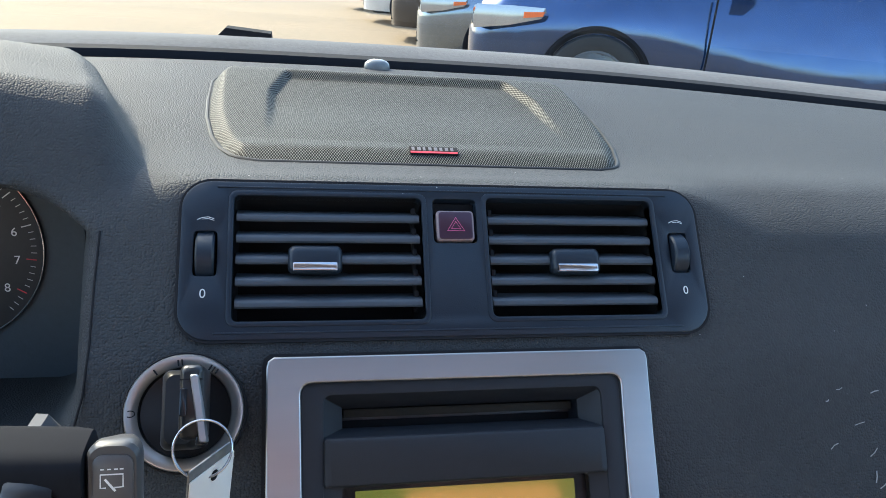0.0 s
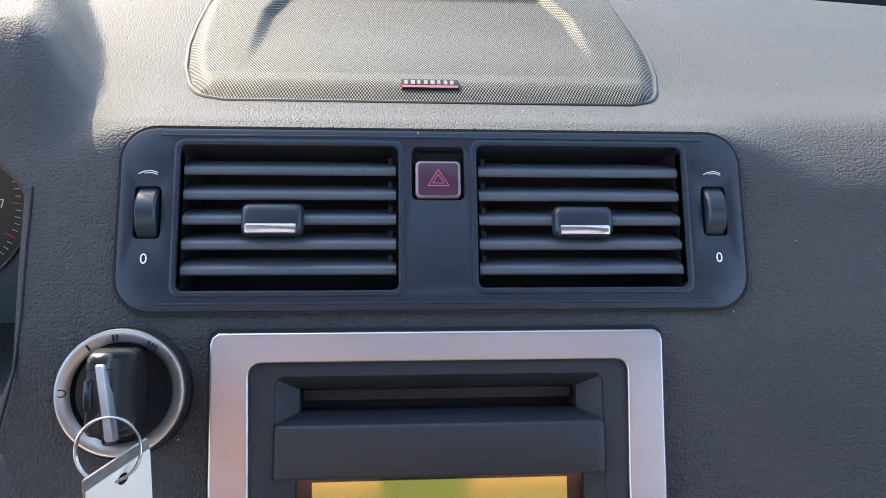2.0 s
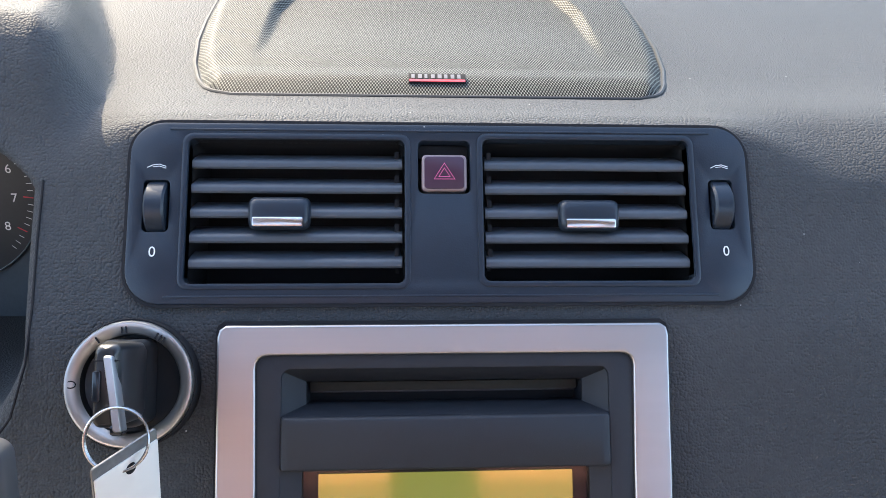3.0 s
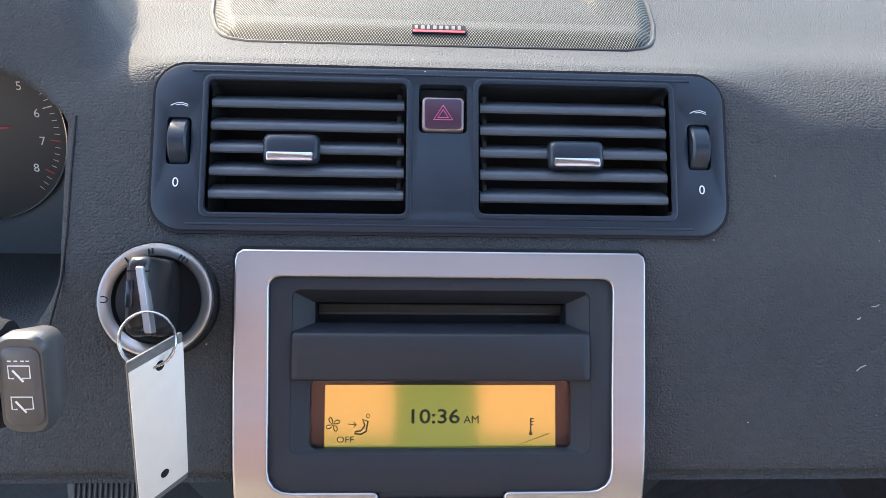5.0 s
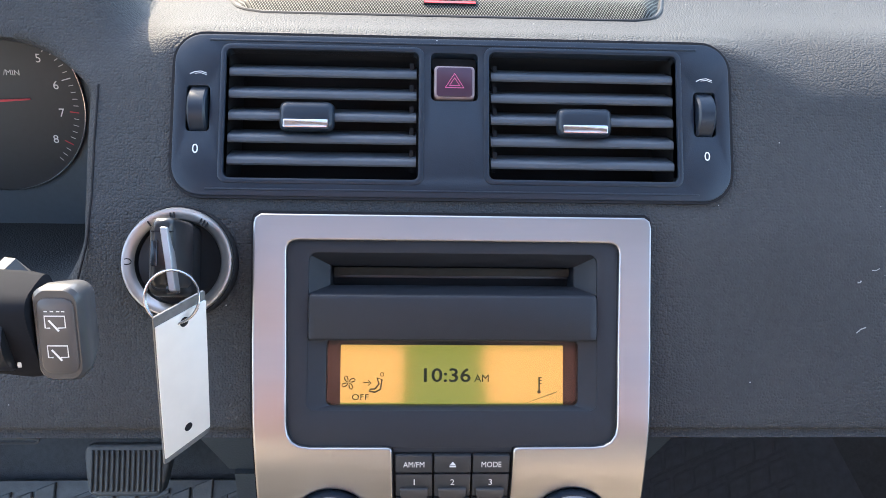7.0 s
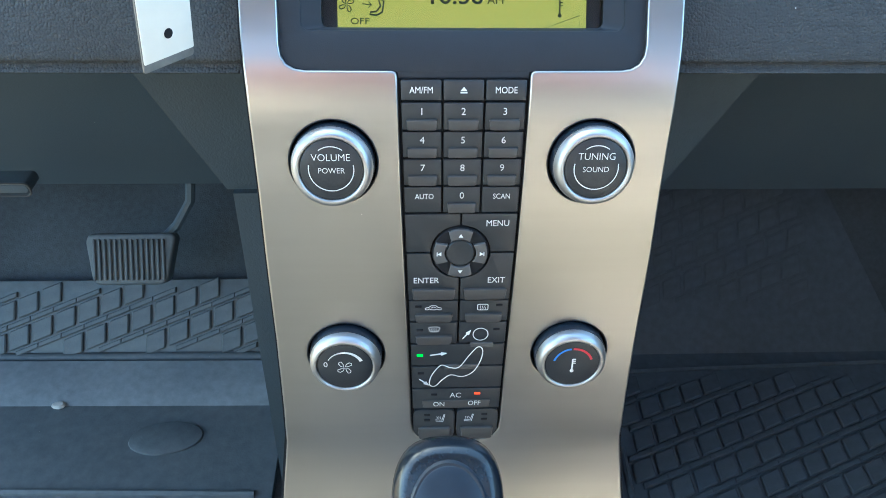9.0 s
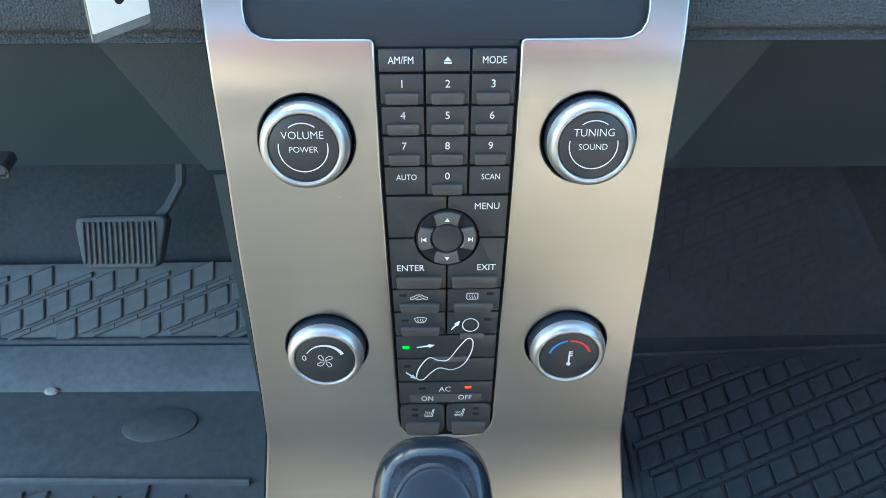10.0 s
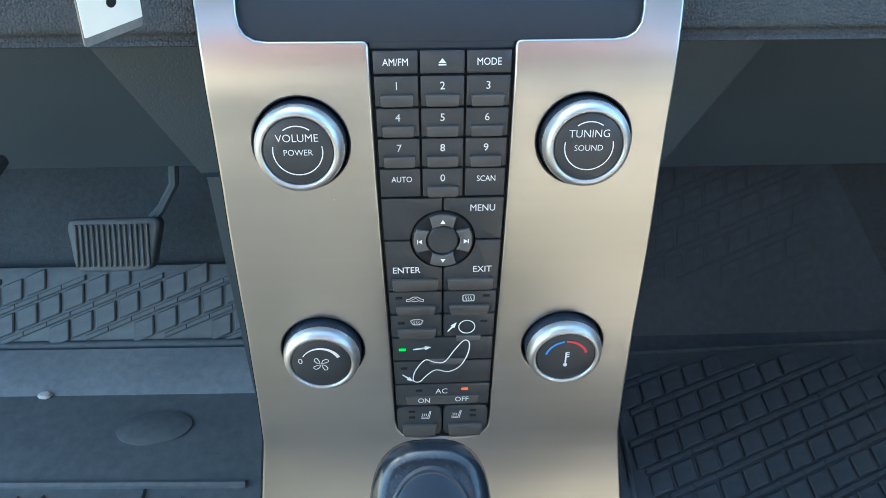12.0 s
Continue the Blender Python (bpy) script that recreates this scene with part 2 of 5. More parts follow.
def slab(outline, h0, h1, bevel=0.0, holes=(), cuts=(), seg=2, clamp=True):
    """A plate in local x, u with its front at h1 and its back at h0; holes go through; cuts: u values at which it can bend."""
    bm = bmesh.new()
    edges = []
    for ring in (outline, *holes):
        vs = [bm.verts.new((x, y, h1)) for x, y in ring]
        edges += [bm.edges.new((vs[i], vs[(i + 1) % len(vs)])) for i in range(len(vs))]
    if holes:
        bmesh.ops.triangle_fill(bm, edges=edges, use_beauty=True, normal=(0, 0, 1))
    else:
        bm.faces.new([v for v in bm.verts])
    for u in cuts:
        bmesh.ops.bisect_plane(bm, geom=bm.verts[:] + bm.edges[:] + bm.faces[:], plane_co=(0, u, 0), plane_no=(0, 1, 0))
    bm.normal_update()
    for f in bm.faces:
        if f.normal.z < 0:
            f.normal_flip()
    rim = [e for e in bm.edges if len(e.link_faces) == 1]
    ext = bmesh.ops.extrude_edge_only(bm, edges=rim)["geom"]
    for v in ext:
        if isinstance(v, bmesh.types.BMVert):
            v.co.z = h0
    bmesh.ops.recalc_face_normals(bm, faces=bm.faces[:])
    if sum(f.normal.z for f in bm.faces if abs(f.normal.z) > 0.9) < 0:
        bmesh.ops.reverse_faces(bm, faces=bm.faces[:])
    if bevel:
        bmesh.ops.bevel(bm, geom=[e for e in rim if e.is_valid], offset=bevel, segments=seg, affect="EDGES", profile=0.5, clamp_overlap=clamp)
    return bm


def lathe(profile, n=48):
    """Turned shape about local z from (radius, height) pairs."""
    bm = bmesh.new()
    rings = []
    for r, h in profile:
        if r < 1e-6:
            rings.append([bm.verts.new((0, 0, h))])
        else:
            rings.append([bm.verts.new((r * math.cos(2 * math.pi * i / n), r * math.sin(2 * math.pi * i / n), h)) for i in range(n)])
    for a, b in zip(rings, rings[1:]):
        for i in range(n):
            j = (i + 1) % n
            if len(a) == 1 and len(b) == 1:
                continue
            if len(a) == 1:
                bm.faces.new((a[0], b[i], b[j]))
            elif len(b) == 1:
                bm.faces.new((a[i], a[j], b[0]))
            else:
                bm.faces.new((a[i], a[j], b[j], b[i]))
    bmesh.ops.recalc_face_normals(bm, faces=bm.faces[:])
    return bm


def tube(points, r, n=8, closed=False):
    """A round rod along points; r a radius or one for each point."""
    bm = bmesh.new()
    pts = [Vector(p) for p in points]
    k = len(pts)
    rad = r if isinstance(r, (list, tuple)) else [r] * k
    rings = []
    ref = None
    for i, p in enumerate(pts):
        a = pts[(i - 1) % k] if closed or i else p
        b = pts[(i + 1) % k] if closed or i < k - 1 else p
        d = (b - a).normalized()
        if ref is None:
            ref = d.orthogonal()
        ref = (ref - d * ref.dot(d)).normalized()
        w = d.cross(ref)
        rings.append([bm.verts.new(p + (ref * math.cos(2 * math.pi * j / n) + w * math.sin(2 * math.pi * j / n)) * rad[i]) for j in range(n)])
    pairs = list(zip(rings, rings[1:])) + ([(rings[-1], rings[0])] if closed else [])
    for a, b in pairs:
        for j in range(n):
            bm.faces.new((a[j], a[(j + 1) % n], b[(j + 1) % n], b[j]))
    if not closed:
        bm.faces.new(rings[0][::-1])
        bm.faces.new(rings[-1])
    bmesh.ops.recalc_face_normals(bm, faces=bm.faces[:])
    return bm


def box(x0, y0, z0, x1, y1, z1, bevel=0.0, seg=2):
    bm = bmesh.new()
    bmesh.ops.create_cube(bm, size=1)
    bmesh.ops.transform(bm, matrix=Matrix.Translation(((x0 + x1) / 2, (y0 + y1) / 2, (z0 + z1) / 2)) @ Matrix.Diagonal((x1 - x0, y1 - y0, z1 - z0, 1)), verts=bm.verts)
    if bevel:
        bmesh.ops.bevel(bm, geom=bm.edges[:], offset=bevel, segments=seg, affect="EDGES", profile=0.5)
    return bm


def loft(sections, closed=True, caps=True):
    """Skin over rings of equally many points."""
    bm = bmesh.new()
    rings = [[bm.verts.new(p) for p in s] for s in sections]
    n = len(rings[0])
    for a, b in zip(rings, rings[1:]):
        for j in range(n if closed else n - 1):
            k = (j + 1) % n
            bm.faces.new((a[j], a[k], b[k], b[j]))
    if closed and caps:
        bm.faces.new(rings[0][::-1])
        bm.faces.new(rings[-1])
    bmesh.ops.recalc_face_normals(bm, faces=bm.faces[:])
    return bm


def ribbon(points, w, h0=0.0, h1=0.00025, closed=False):
    """A flat printed line of width w along 2D points, raised from h0 to h1."""
    bm = bmesh.new()
    pts = [Vector((*p, 0)) for p in points]
    k = len(pts)
    rows = []
    for i, p in enumerate(pts):
        a = pts[(i - 1) % k] if closed or i else p
        b = pts[(i + 1) % k] if closed or i < k - 1 else p
        d = (b - a).normalized()
        s = Vector((-d.y, d.x, 0)) * w / 2
        rows.append((bm.verts.new((p.x + s.x, p.y + s.y, h1)), bm.verts.new((p.x - s.x, p.y - s.y, h1))))
    for a, b in list(zip(rows, rows[1:])) + ([(rows[-1], rows[0])] if closed else []):
        bm.faces.new((a[0], a[1], b[1], b[0]))
    bm.normal_update()
    for f in bm.faces:
        if f.normal.z < 0:
            f.normal_flip()
    return bm


def join(*bms):
    out = bmesh.new()
    for b in bms:
        me = bpy.data.meshes.new("t")
        b.to_mesh(me)
        b.free()
        out.from_mesh(me)
        bpy.data.meshes.remove(me)
    return out


def moved(bm, m):
    bmesh.ops.transform(bm, matrix=m, verts=bm.verts)
    return bm


def mesh_of(bm, mat, smooth=40):
    me = bpy.data.meshes.new("mesh")
    bm.to_mesh(me)
    bm.free()
    me.materials.append(mat)
    if smooth:
        me.polygons.foreach_set("use_smooth", [True] * len(me.polygons))
        me.set_sharp_from_angle(angle=radians(smooth))
    return me


def thing(name, at, label, category, group="", kind=""):
    ob = new(name)
    ob.empty_display_size = 0.02
    ob.location = at
    return tagged(ob, label, category, group, kind)


def part(name, bm, mat, parent, label="", m=None, smooth=40):
    """One mesh under a thing or a part; bm is a bmesh or a shared mesh; m its place in the world."""
    me = bm if isinstance(bm, bpy.types.Mesh) else mesh_of(bm, mat, smooth)
    ob = new(name, me)
    ob.matrix_basis = m or Matrix.Identity(4)
    if parent:
        ob.parent = parent
        inv = Matrix.Identity(4)
        p = parent
        while p:
            inv = inv @ (p.matrix_parent_inverse @ p.matrix_basis).inverted()
            p = p.parent
        ob.matrix_parent_inverse = inv
    return tagged(ob, label)


def single(name, bm, mat, label, category, group="", kind="", m=None, smooth=40):
    ob = new(name, mesh_of(bm, mat, smooth))
    ob.matrix_basis = m or Matrix.Identity(4)
    return tagged(ob, label, category, group, kind)


def lettering(body, size, m, mat, parent, name="lettering", wide=1.0, thin=0.0):
    """Printed words from the built-in font, centred at the pose m."""
    cu = bpy.data.curves.new("text", "FONT")
    cu.body, cu.size, cu.align_x, cu.align_y = body, size, "CENTER", "CENTER"
    cu.offset = thin
    cu.resolution_u = 3
    tmp = new("text", cu)
    bpy.context.view_layer.update()
    me = bpy.data.meshes.new_from_object(tmp.evaluated_get(bpy.context.evaluated_depsgraph_get()))
    bpy.data.objects.remove(tmp)
    me.transform(Matrix.Diagonal((wide, 1, 1, 1)))
    me.materials.clear()
    me.materials.append(mat)
    return part(name, me, mat, parent, m=m)


def plane_frame(origin, up):
    """x to the right, y along up, z out of the plane towards the seats."""
    x, u = Vector((1, 0, 0)), Vector(up).normalized()
    n = x.cross(u)
    return Matrix(((x.x, u.x, n.x, origin[0]), (x.y, u.y, n.y, origin[1]), (x.z, u.z, n.z, origin[2]), (0, 0, 0, 1)))


def catmull(pts, n):
    out = []
    for i in range(len(pts) - 1):
        p = [Vector(pts[max(0, min(len(pts) - 1, i + k))]) for k in (-1, 0, 1, 2)]
        for j in range(n):
            t = j / n
            out.append(0.5 * (2 * p[1] + (p[2] - p[0]) * t + (2 * p[0] - 5 * p[1] + 4 * p[2] - p[3]) * t * t + (3 * p[1] - p[0] - 3 * p[2] + p[3]) * t ** 3))
    out.append(Vector(pts[-1]))
    return out


def smoothstep(a, b, x):
    t = max(0.0, min(1.0, (x - a) / (b - a)))
    return t * t * (3 - 2 * t)


# ---- ground and distance ----
FLOOR, HINGE, GROUND_Z = 0.135, 0.602, -0.10
bm = bmesh.new()
bmesh.ops.create_grid(bm, x_segments=24, y_segments=24, size=600)
single("ground", bm, GROUND, "sunlit pale tan gravel ground of a parking lot", "ground", kind="structure", m=Matrix.Translation((0, 0, GROUND_Z)))


# ---- car shell ----
def plank(points, thick, out):
    """A flat wall piece: polygon points, thickened along out."""
    bm = bmesh.new()
    a = [bm.verts.new(p) for p in points]
    b = [bm.verts.new(Vector(p) + Vector(out) * thick) for p in points]
    n = len(a)
    bm.faces.new(a)
    bm.faces.new(b[::-1])
    for i in range(n):
        bm.faces.new((a[i], b[i], b[(i + 1) % n], a[(i + 1) % n]))
    bmesh.ops.recalc_face_normals(bm, faces=bm.faces[:])
    return bm


HW = 0.86
# The unseen roof gets an added opening so sun reaches the panels behind.
roof_bm = bmesh.new()
for quad in ([(-0.56, 0.06), (0.56, 0.06), (0.56, -0.350), (-0.56, -0.350)], [(-0.58, -0.57), (0.58, -0.57), (0.58, -1.5), (-0.58, -1.5)],
             [(-0.56, -0.350), (-0.46, -0.350), (-0.46, -0.57), (-0.58, -0.57)], [(0.36, -0.350), (0.56, -0.350), (0.58, -0.57), (0.36, -0.57)]):
    low = [roof_bm.verts.new((x, y, 1.336 - 0.016 * y)) for x, y in quad]
    high = [roof_bm.verts.new((x, y, 1.376 - 0.016 * y)) for x, y in quad]
    for f in (low, high, *[(low[i], high[i], high[(i + 1) % 4], low[(i + 1) % 4]) for i in range(4)]):
        roof_bm.faces.new(f)
bmesh.ops.recalc_face_normals(roof_bm, faces=roof_bm.faces[:])
single("ceiling", roof_bm, CLOTH, "pale beige cloth headliner round an opening added to let sun in", "ceiling", kind="structure", smooth=0)
# The left side stops short, an added opening that lights the footwell.
for s, nm, back, mat, words in ((-1, "wall_left", 0.50, UNDER, "dark plastic kick panel ahead of the open door"), (1, "wall_right", -0.6, UNDER, "dark plastic inner door panel below the side window")):
    single(nm, plank([(s * HW, 1.0, 0.0), (s * HW, back, 0.0), (s * HW, back, 0.93), (s * HW, 1.0, 0.93)], 0.05, (s, 0, 0)), mat, words, "wall", kind="structure")
# Unseen dark wall, added to darken what the panel's left half mirrors.
single("reflected_wall_driver", plank([(-HW, -0.36, 0.06), (-0.03, -0.36, 0.06), (-0.03, -0.42, 0.78), (-HW, -0.42, 0.78)], 0.05, (0, -1, 0)), REFLECTED_DARK, "plain dark cloth wall, unseen, added to darken the silver panel's reflection", "wall", kind="structure")
# Unseen tan wall, set close behind as a warm surface for the silver to mirror.
single("reflected_wall", plank([(-HW, -0.588, 0.60), (HW, -0.588, 0.60), (HW, -0.62, 1.16), (-HW, -0.62, 1.16)], 0.05, (0, -1, 0)), REFLECTED_TAN, "plain tan cloth wall closing the cabin, unseen, added for warm reflections", "wall", kind="structure")
# Unseen lower wall, made darker to dim the reflection halfway down the panel.
single("reflected_wall_lower", plank([(-HW, -0.56, 0.06), (HW, -0.56, 0.06), (HW, -0.588, 0.60), (-HW, -0.588, 0.60)], 0.05, (0, -1, 0)), REFLECTED_BROWN, "plain grey-brown cloth wall, unseen, added to dim the panel's middle reflection", "wall", kind="structure")
# Unseen tan block, added where the panel's lower right edge mirrors it brightly.
single("reflected_block", box(0.16, -0.29, 0.12, 0.66, -0.12, 0.43, 0.035, 4), REFLECTED_TAN, "plain tan cloth block, unseen, added to brighten the panel's lower reflection", "seat base", kind="structure")
# Unseen warm panels, added so the display reflects two orange patches.
for nm, x0, x1 in (("wall_rear_upper_left", -0.42, -0.032), ("wall_rear_upper_right", 0.118, 0.40)):
    single(nm, plank([(x0, -0.565, 1.03), (x1, -0.565, 1.03), (x1, -0.60, 1.29), (x0, -0.60, 1.29)], 0.03, (0, -1, 0)), WARM, "plain warm tan panel, unseen, added for the patches reflected in the display", "wall", kind="structure")
# Unseen black panel, added to keep the middle of that reflection dark.
single("reflected_panel_middle", plank([(-0.030, -0.60, 1.03), (0.116, -0.60, 1.03), (0.116, -0.63, 1.31), (-0.030, -0.63, 1.31)], 0.03, (0, -1, 0)), BLACK, "plain dark panel, unseen, added for the dark gap reflected in the display", "wall", kind="structure")
for s, nm in ((-1, "pillar_left"), (1, "pillar_right")):
    single(nm, tube([(s * 0.95, 0.58, 0.90), (s * 0.79, 0.40, 1.08), (s * 0.60, 0.06, 1.36)], [0.035, 0.03, 0.03], 10), CLOTH, "cloth-covered windscreen pillar", "pillar", kind="structure")
    single(nm.replace("pillar", "rear_pillar"), tube([(s * 0.70, -1.5, 0.93), (s * 0.6, -1.5, 1.36)], 0.07, 8), CLOTH, "cloth-covered rear pillar", "pillar", kind="structure")
floor_bm = box(-HW, -1.5, 0.0, HW, 0.62, FLOOR - 0.012)
single("floor", floor_bm, CARPET, "dark grey carpet on the cabin floor", "floor", kind="structure")
single("toe_board", plank([(-HW, HINGE - 0.012, FLOOR - 0.03), (HW, HINGE - 0.012, FLOOR - 0.03), (HW, HINGE + 0.263, 0.245 + FLOOR), (-HW, HINGE + 0.263, 0.245 + FLOOR)], 0.03, (0, 0.7, -0.7)), CARPET, "dark carpeted sloping toe board of the footwell", "toe board", kind="structure")
single("wall_front", plank([(-HW, 0.86, 0.2), (HW, 0.86, 0.2), (HW, 0.80, 0.91), (-HW, 0.80, 0.91)], 0.03, (0, 1, 0)), CARPET, "dark insulated bulkhead behind the dashboard", "wall", kind="structure")


def arc_y(y, x):
    return y - 0.20 * x * x


def strip(y0, z0, y1, z1, y2, z2, half=0.85):
    """A curved strip across the car following the foot of the windscreen."""
    xs = [half * (i / 20 - 1) for i in range(41)]
    secs = []
    for x in xs:
        d = -0.012 * smoothstep(0.15, 0.7, abs(x))
        secs.append([(x, arc_y(y0, x), z0 + d), (x, arc_y(y1, x), z1 + d), (x, arc_y(y2, x), z2 + d), (x, arc_y(y2, x), z2 + d - 0.02), (x, arc_y(y0, x), z0 + d - 0.02)])
    return loft(secs)


ws = thing("window_front", (0, 0.74, 0.945), "clear raked windscreen with a black lower seal", "windscreen", kind="structure")
secs = []
for i in range(9):
    f = i / 8
    secs.append([(x * (1 - 0.2 * f), arc_y(0.745, x) * (1 - f) + 0.05 * f, 0.945 * (1 - f) + 1.345 * f - 0.012 * smoothstep(0.15, 0.7, abs(x)) * (1 - f) + 0.0) for x in [0.85 * (k / 10 - 1) for k in range(21)]])
sheet = loft(secs, closed=False)
for f in sheet.faces:
    if f.normal.z > 0:
        f.normal_flip()
pane = part("pane", sheet, GLASS, ws)
pane.visible_shadow = False
part("seal", strip(0.708, 0.938, 0.714, 0.9455, 0.738, 0.9462), SEAL, ws)
single("cowl", strip(0.752, 0.944, 0.770, 0.9505, 0.825, 0.9490), COWL, "grey plastic cowl strip outside below the windscreen", "cowl", kind="structure")


# ---- dashboard ----
V_ORIGIN, V_UP = Vector((0, 0.3166, 0.8534)), Vector((0, 0.6138, 0.7895))
V = plane_frame(V_ORIGIN, V_UP)


def dash_profile(x):
    b = smoothstep(0.135, 0.20, abs(x))
    yr = arc_y(0.70, x)
    dip = -0.012 * smoothstep(0.15, 0.7, abs(x))
    return [(0.42, 0.738), (0.268, 0.745), (0.2545, 0.7515), (0.2560, 0.7605), (0.279, 0.7975), (0.3045, 0.838), (0.3160, 0.8534), (0.3415, 0.886),
            (0.3655 - 0.010 * b, 0.9165 - 0.014 * b), (0.378 - 0.002 * b, 0.9222 - 0.008 * b), (0.400, 0.9215 - 0.001 * b), (0.452, 0.921), (0.53, 0.928), (0.61, 0.936 + dip * 0.5), (yr, 0.9395 + dip), (yr + 0.008, 0.92 + dip)]


def grille_half(y):
    keys = [(0.4165, 0.108), (0.421, 0.118), (0.428, 0.1245), (0.443, 0.1312), (0.47, 0.1392), (0.51, 0.1460), (0.55, 0.1493), (0.603, 0.1512), (0.620, 0.1482), (0.628, 0.1405), (0.632, 0.128)]
    for (a, ha), (b, hb) in zip(keys, keys[1:]):
        if y <= b:
            return ha + (hb - ha) * (y - a) / (b - a)
    return keys[-1][1]


V_INV = V.inverted()


def cluster_depth(x, u):
    """How far, 0 to 1, the surface is drawn into the instrument binnacle."""
    edge = -0.184 - 0.03 * smoothstep(-0.02, -0.09, u) - 0.02 * smoothstep(0.05, 0.08, u)
    return smoothstep(0.0, 0.052, edge - x) * smoothstep(0.078, 0.048, u) * smoothstep(-0.078, -0.048, u)


def dash_surface():
    xs = [-0.86 + 0.02 * i for i in range(23)] + [-0.42 + 0.01 * i for i in range(17)] + [-0.26 + 0.0025 * i for i in range(42)] + [-0.21 + 0.005 * i for i in range(85)] + [0.22 + 0.02 * i for i in range(33)]
    xs = sorted(set(round(x, 4) for x in xs) | {-0.184, -0.139, 0.141})
    rows, flat = [], []
    for x in xs:
        pts = catmull([(0, *p) for p in dash_profile(x)], 8)
        row = []
        for p in pts:
            q = Vector((x, p.y, p.z))
            xe = x + float(np.interp(q.y, (0.40, 0.436, 0.50, 0.593, 0.69), (0.0, 0.007, 0.028, 0.066, 0.114)))
            brow = float(np.interp(xe, (-0.50, -0.30, -0.24, -0.215, -0.194, -0.186, -0.179, -0.170), (0.050, 0.048, 0.046, 0.043, 0.041, 0.034, 0.018, 0.0)))
            q.z += brow * smoothstep(0.350, 0.412, q.y) * (1 - smoothstep(0.47, 0.74, q.y)) * smoothstep(0.890, 0.918, p.z)
            l = V_INV @ Vector((x, p.y, p.z))
            if x < -0.15 and abs(l.z) < 0.03 and -0.06 < l.y < 0.1:
                f = cluster_depth(x, l.y)
                q.y += 0.215 * f
                q.z -= 0.075 * f * smoothstep(0.03, -0.04, l.y)
            row.append(q)
        rows.append(row)
        flat.append([Vector((x, p.y, p.z)) for p in pts])
    bm = bmesh.new()
    vs = [[bm.verts.new(p) for p in row] for row in rows]
    inv = V.inverted()
    for i in range(len(xs) - 1):
        for j in range(len(vs[0]) - 1):
            c = (flat[i][j] + flat[i + 1][j + 1]) / 2
            l = inv @ c
            if -0.139 < c.x < 0.141 and 0.004 < l.y < 0.081 and abs(l.z) < 0.01:
                continue
            if abs(c.x) < 0.09 and 0.757 < c.z < 0.838 and c.y < 0.32:
                continue
            if 0.422 < c.y < 0.625 and c.z > 0.9 and abs(c.x) < grille_half(c.y) - 0.006:
                continue
            bm.faces.new((vs[i][j], vs[i + 1][j], vs[i + 1][j + 1], vs[i][j + 1]))
    bmesh.ops.delete(bm, geom=[v for v in bm.verts if not v.link_faces], context="VERTS")
    bmesh.ops.recalc_face_normals(bm, faces=bm.faces[:])
    rim = [e for e in bm.edges if len(e.link_faces) == 1]
    ext = bmesh.ops.extrude_edge_only(bm, edges=rim)["geom"]
    for v in ext:
        if isinstance(v, bmesh.types.BMVert):
            v.co += Vector((0, 0.006, -0.004))
    bmesh.ops.recalc_face_normals(bm, faces=bm.faces[:])
    return bm


dash = thing("dashboard", (0, 0.45, 0.75), "charcoal grained plastic dashboard with dusty scuffs", "dashboard")
part("dash_pad", dash_surface(), DASH, dash, smooth=60)
part("defrost_slot", strip(0.684, 0.9372, 0.688, 0.9402, 0.693, 0.9400, half=0.52), BLACK, dash, "thin black demister slot")
rng = random.Random(7)
for k in range(38):
    x, z = rng.uniform(0.21, 0.46), rng.uniform(0.765, 0.885)
    prof = [p for p in catmull([(0, *q) for q in dash_profile(x)], 8) if 0.755 < p.z < 0.93 and p.y < 0.40]
    y = float(np.interp(z, [p.z for p in prof], [p.y for p in prof]))
    y2 = float(np.interp(z + 0.004, [p.z for p in prof], [p.y for p in prof]))
    M = plane_frame((x, y, z), Vector((0, y2 - y, 0.004)).normalized()) @ Matrix.Rotation(rng.uniform(0.2, 1.5), 4, "Z")
    n = rng.uniform(0.0008, 0.0040)
    part("scuff", ribbon([(-n, 0), (0, rng.uniform(-0.0006, 0.0006)), (n, 0)], rng.uniform(0.0004, 0.0009), 0, 0.0005), SCUFF, dash, m=M)
# under panels
for s in (-1, 1):
    yk, zk = (0.60, 0.43) if s < 0 else (0.475, 0.512)
    part("knee_panel", plank([(s * 0.12, 0.40, 0.742), (s * 0.77, 0.40, 0.742), (s * 0.77, yk, zk), (s * 0.14, yk, zk)], 0.02, (0, 1, 0.2)), UNDER, dash)
    part("lower_flank", plank([(s * 0.09, 0.335, 0.744), (s * 0.207, 0.335, 0.744), (s * 0.155, 0.36, 0.600), (s * 0.09, 0.36, 0.600)], 0.10, (0, 1, 0)), UNDER, dash)


# ---- speaker in the dashboard top ----
def pad_z(y):
    """Height of the dashboard top along the middle."""
    return float(np.interp(y, (0.40, 0.452, 0.53, 0.61, 0.70), (0.9215, 0.921, 0.928, 0.936, 0.9395)))


def grille_z(x, y, h):
    e = min(h - abs(x), (y - 0.4165) * 0.5, 0.632 - y)
    z = pad_z(y) - 0.001 + (0.0065 + 0.0045 * smoothstep(0.45, 0.63, y)) * smoothstep(0.0, 0.011, e) ** 0.6
    edge = 0.1045 - 0.22 * max(0.0, y - 0.560)
    dip = smoothstep(0.455, 0.560, y) * (1 - smoothstep(edge - 0.004, edge + 0.003, abs(x))) * (1 - smoothstep(0.605, 0.617, y))
    return z - 0.0055 * dip


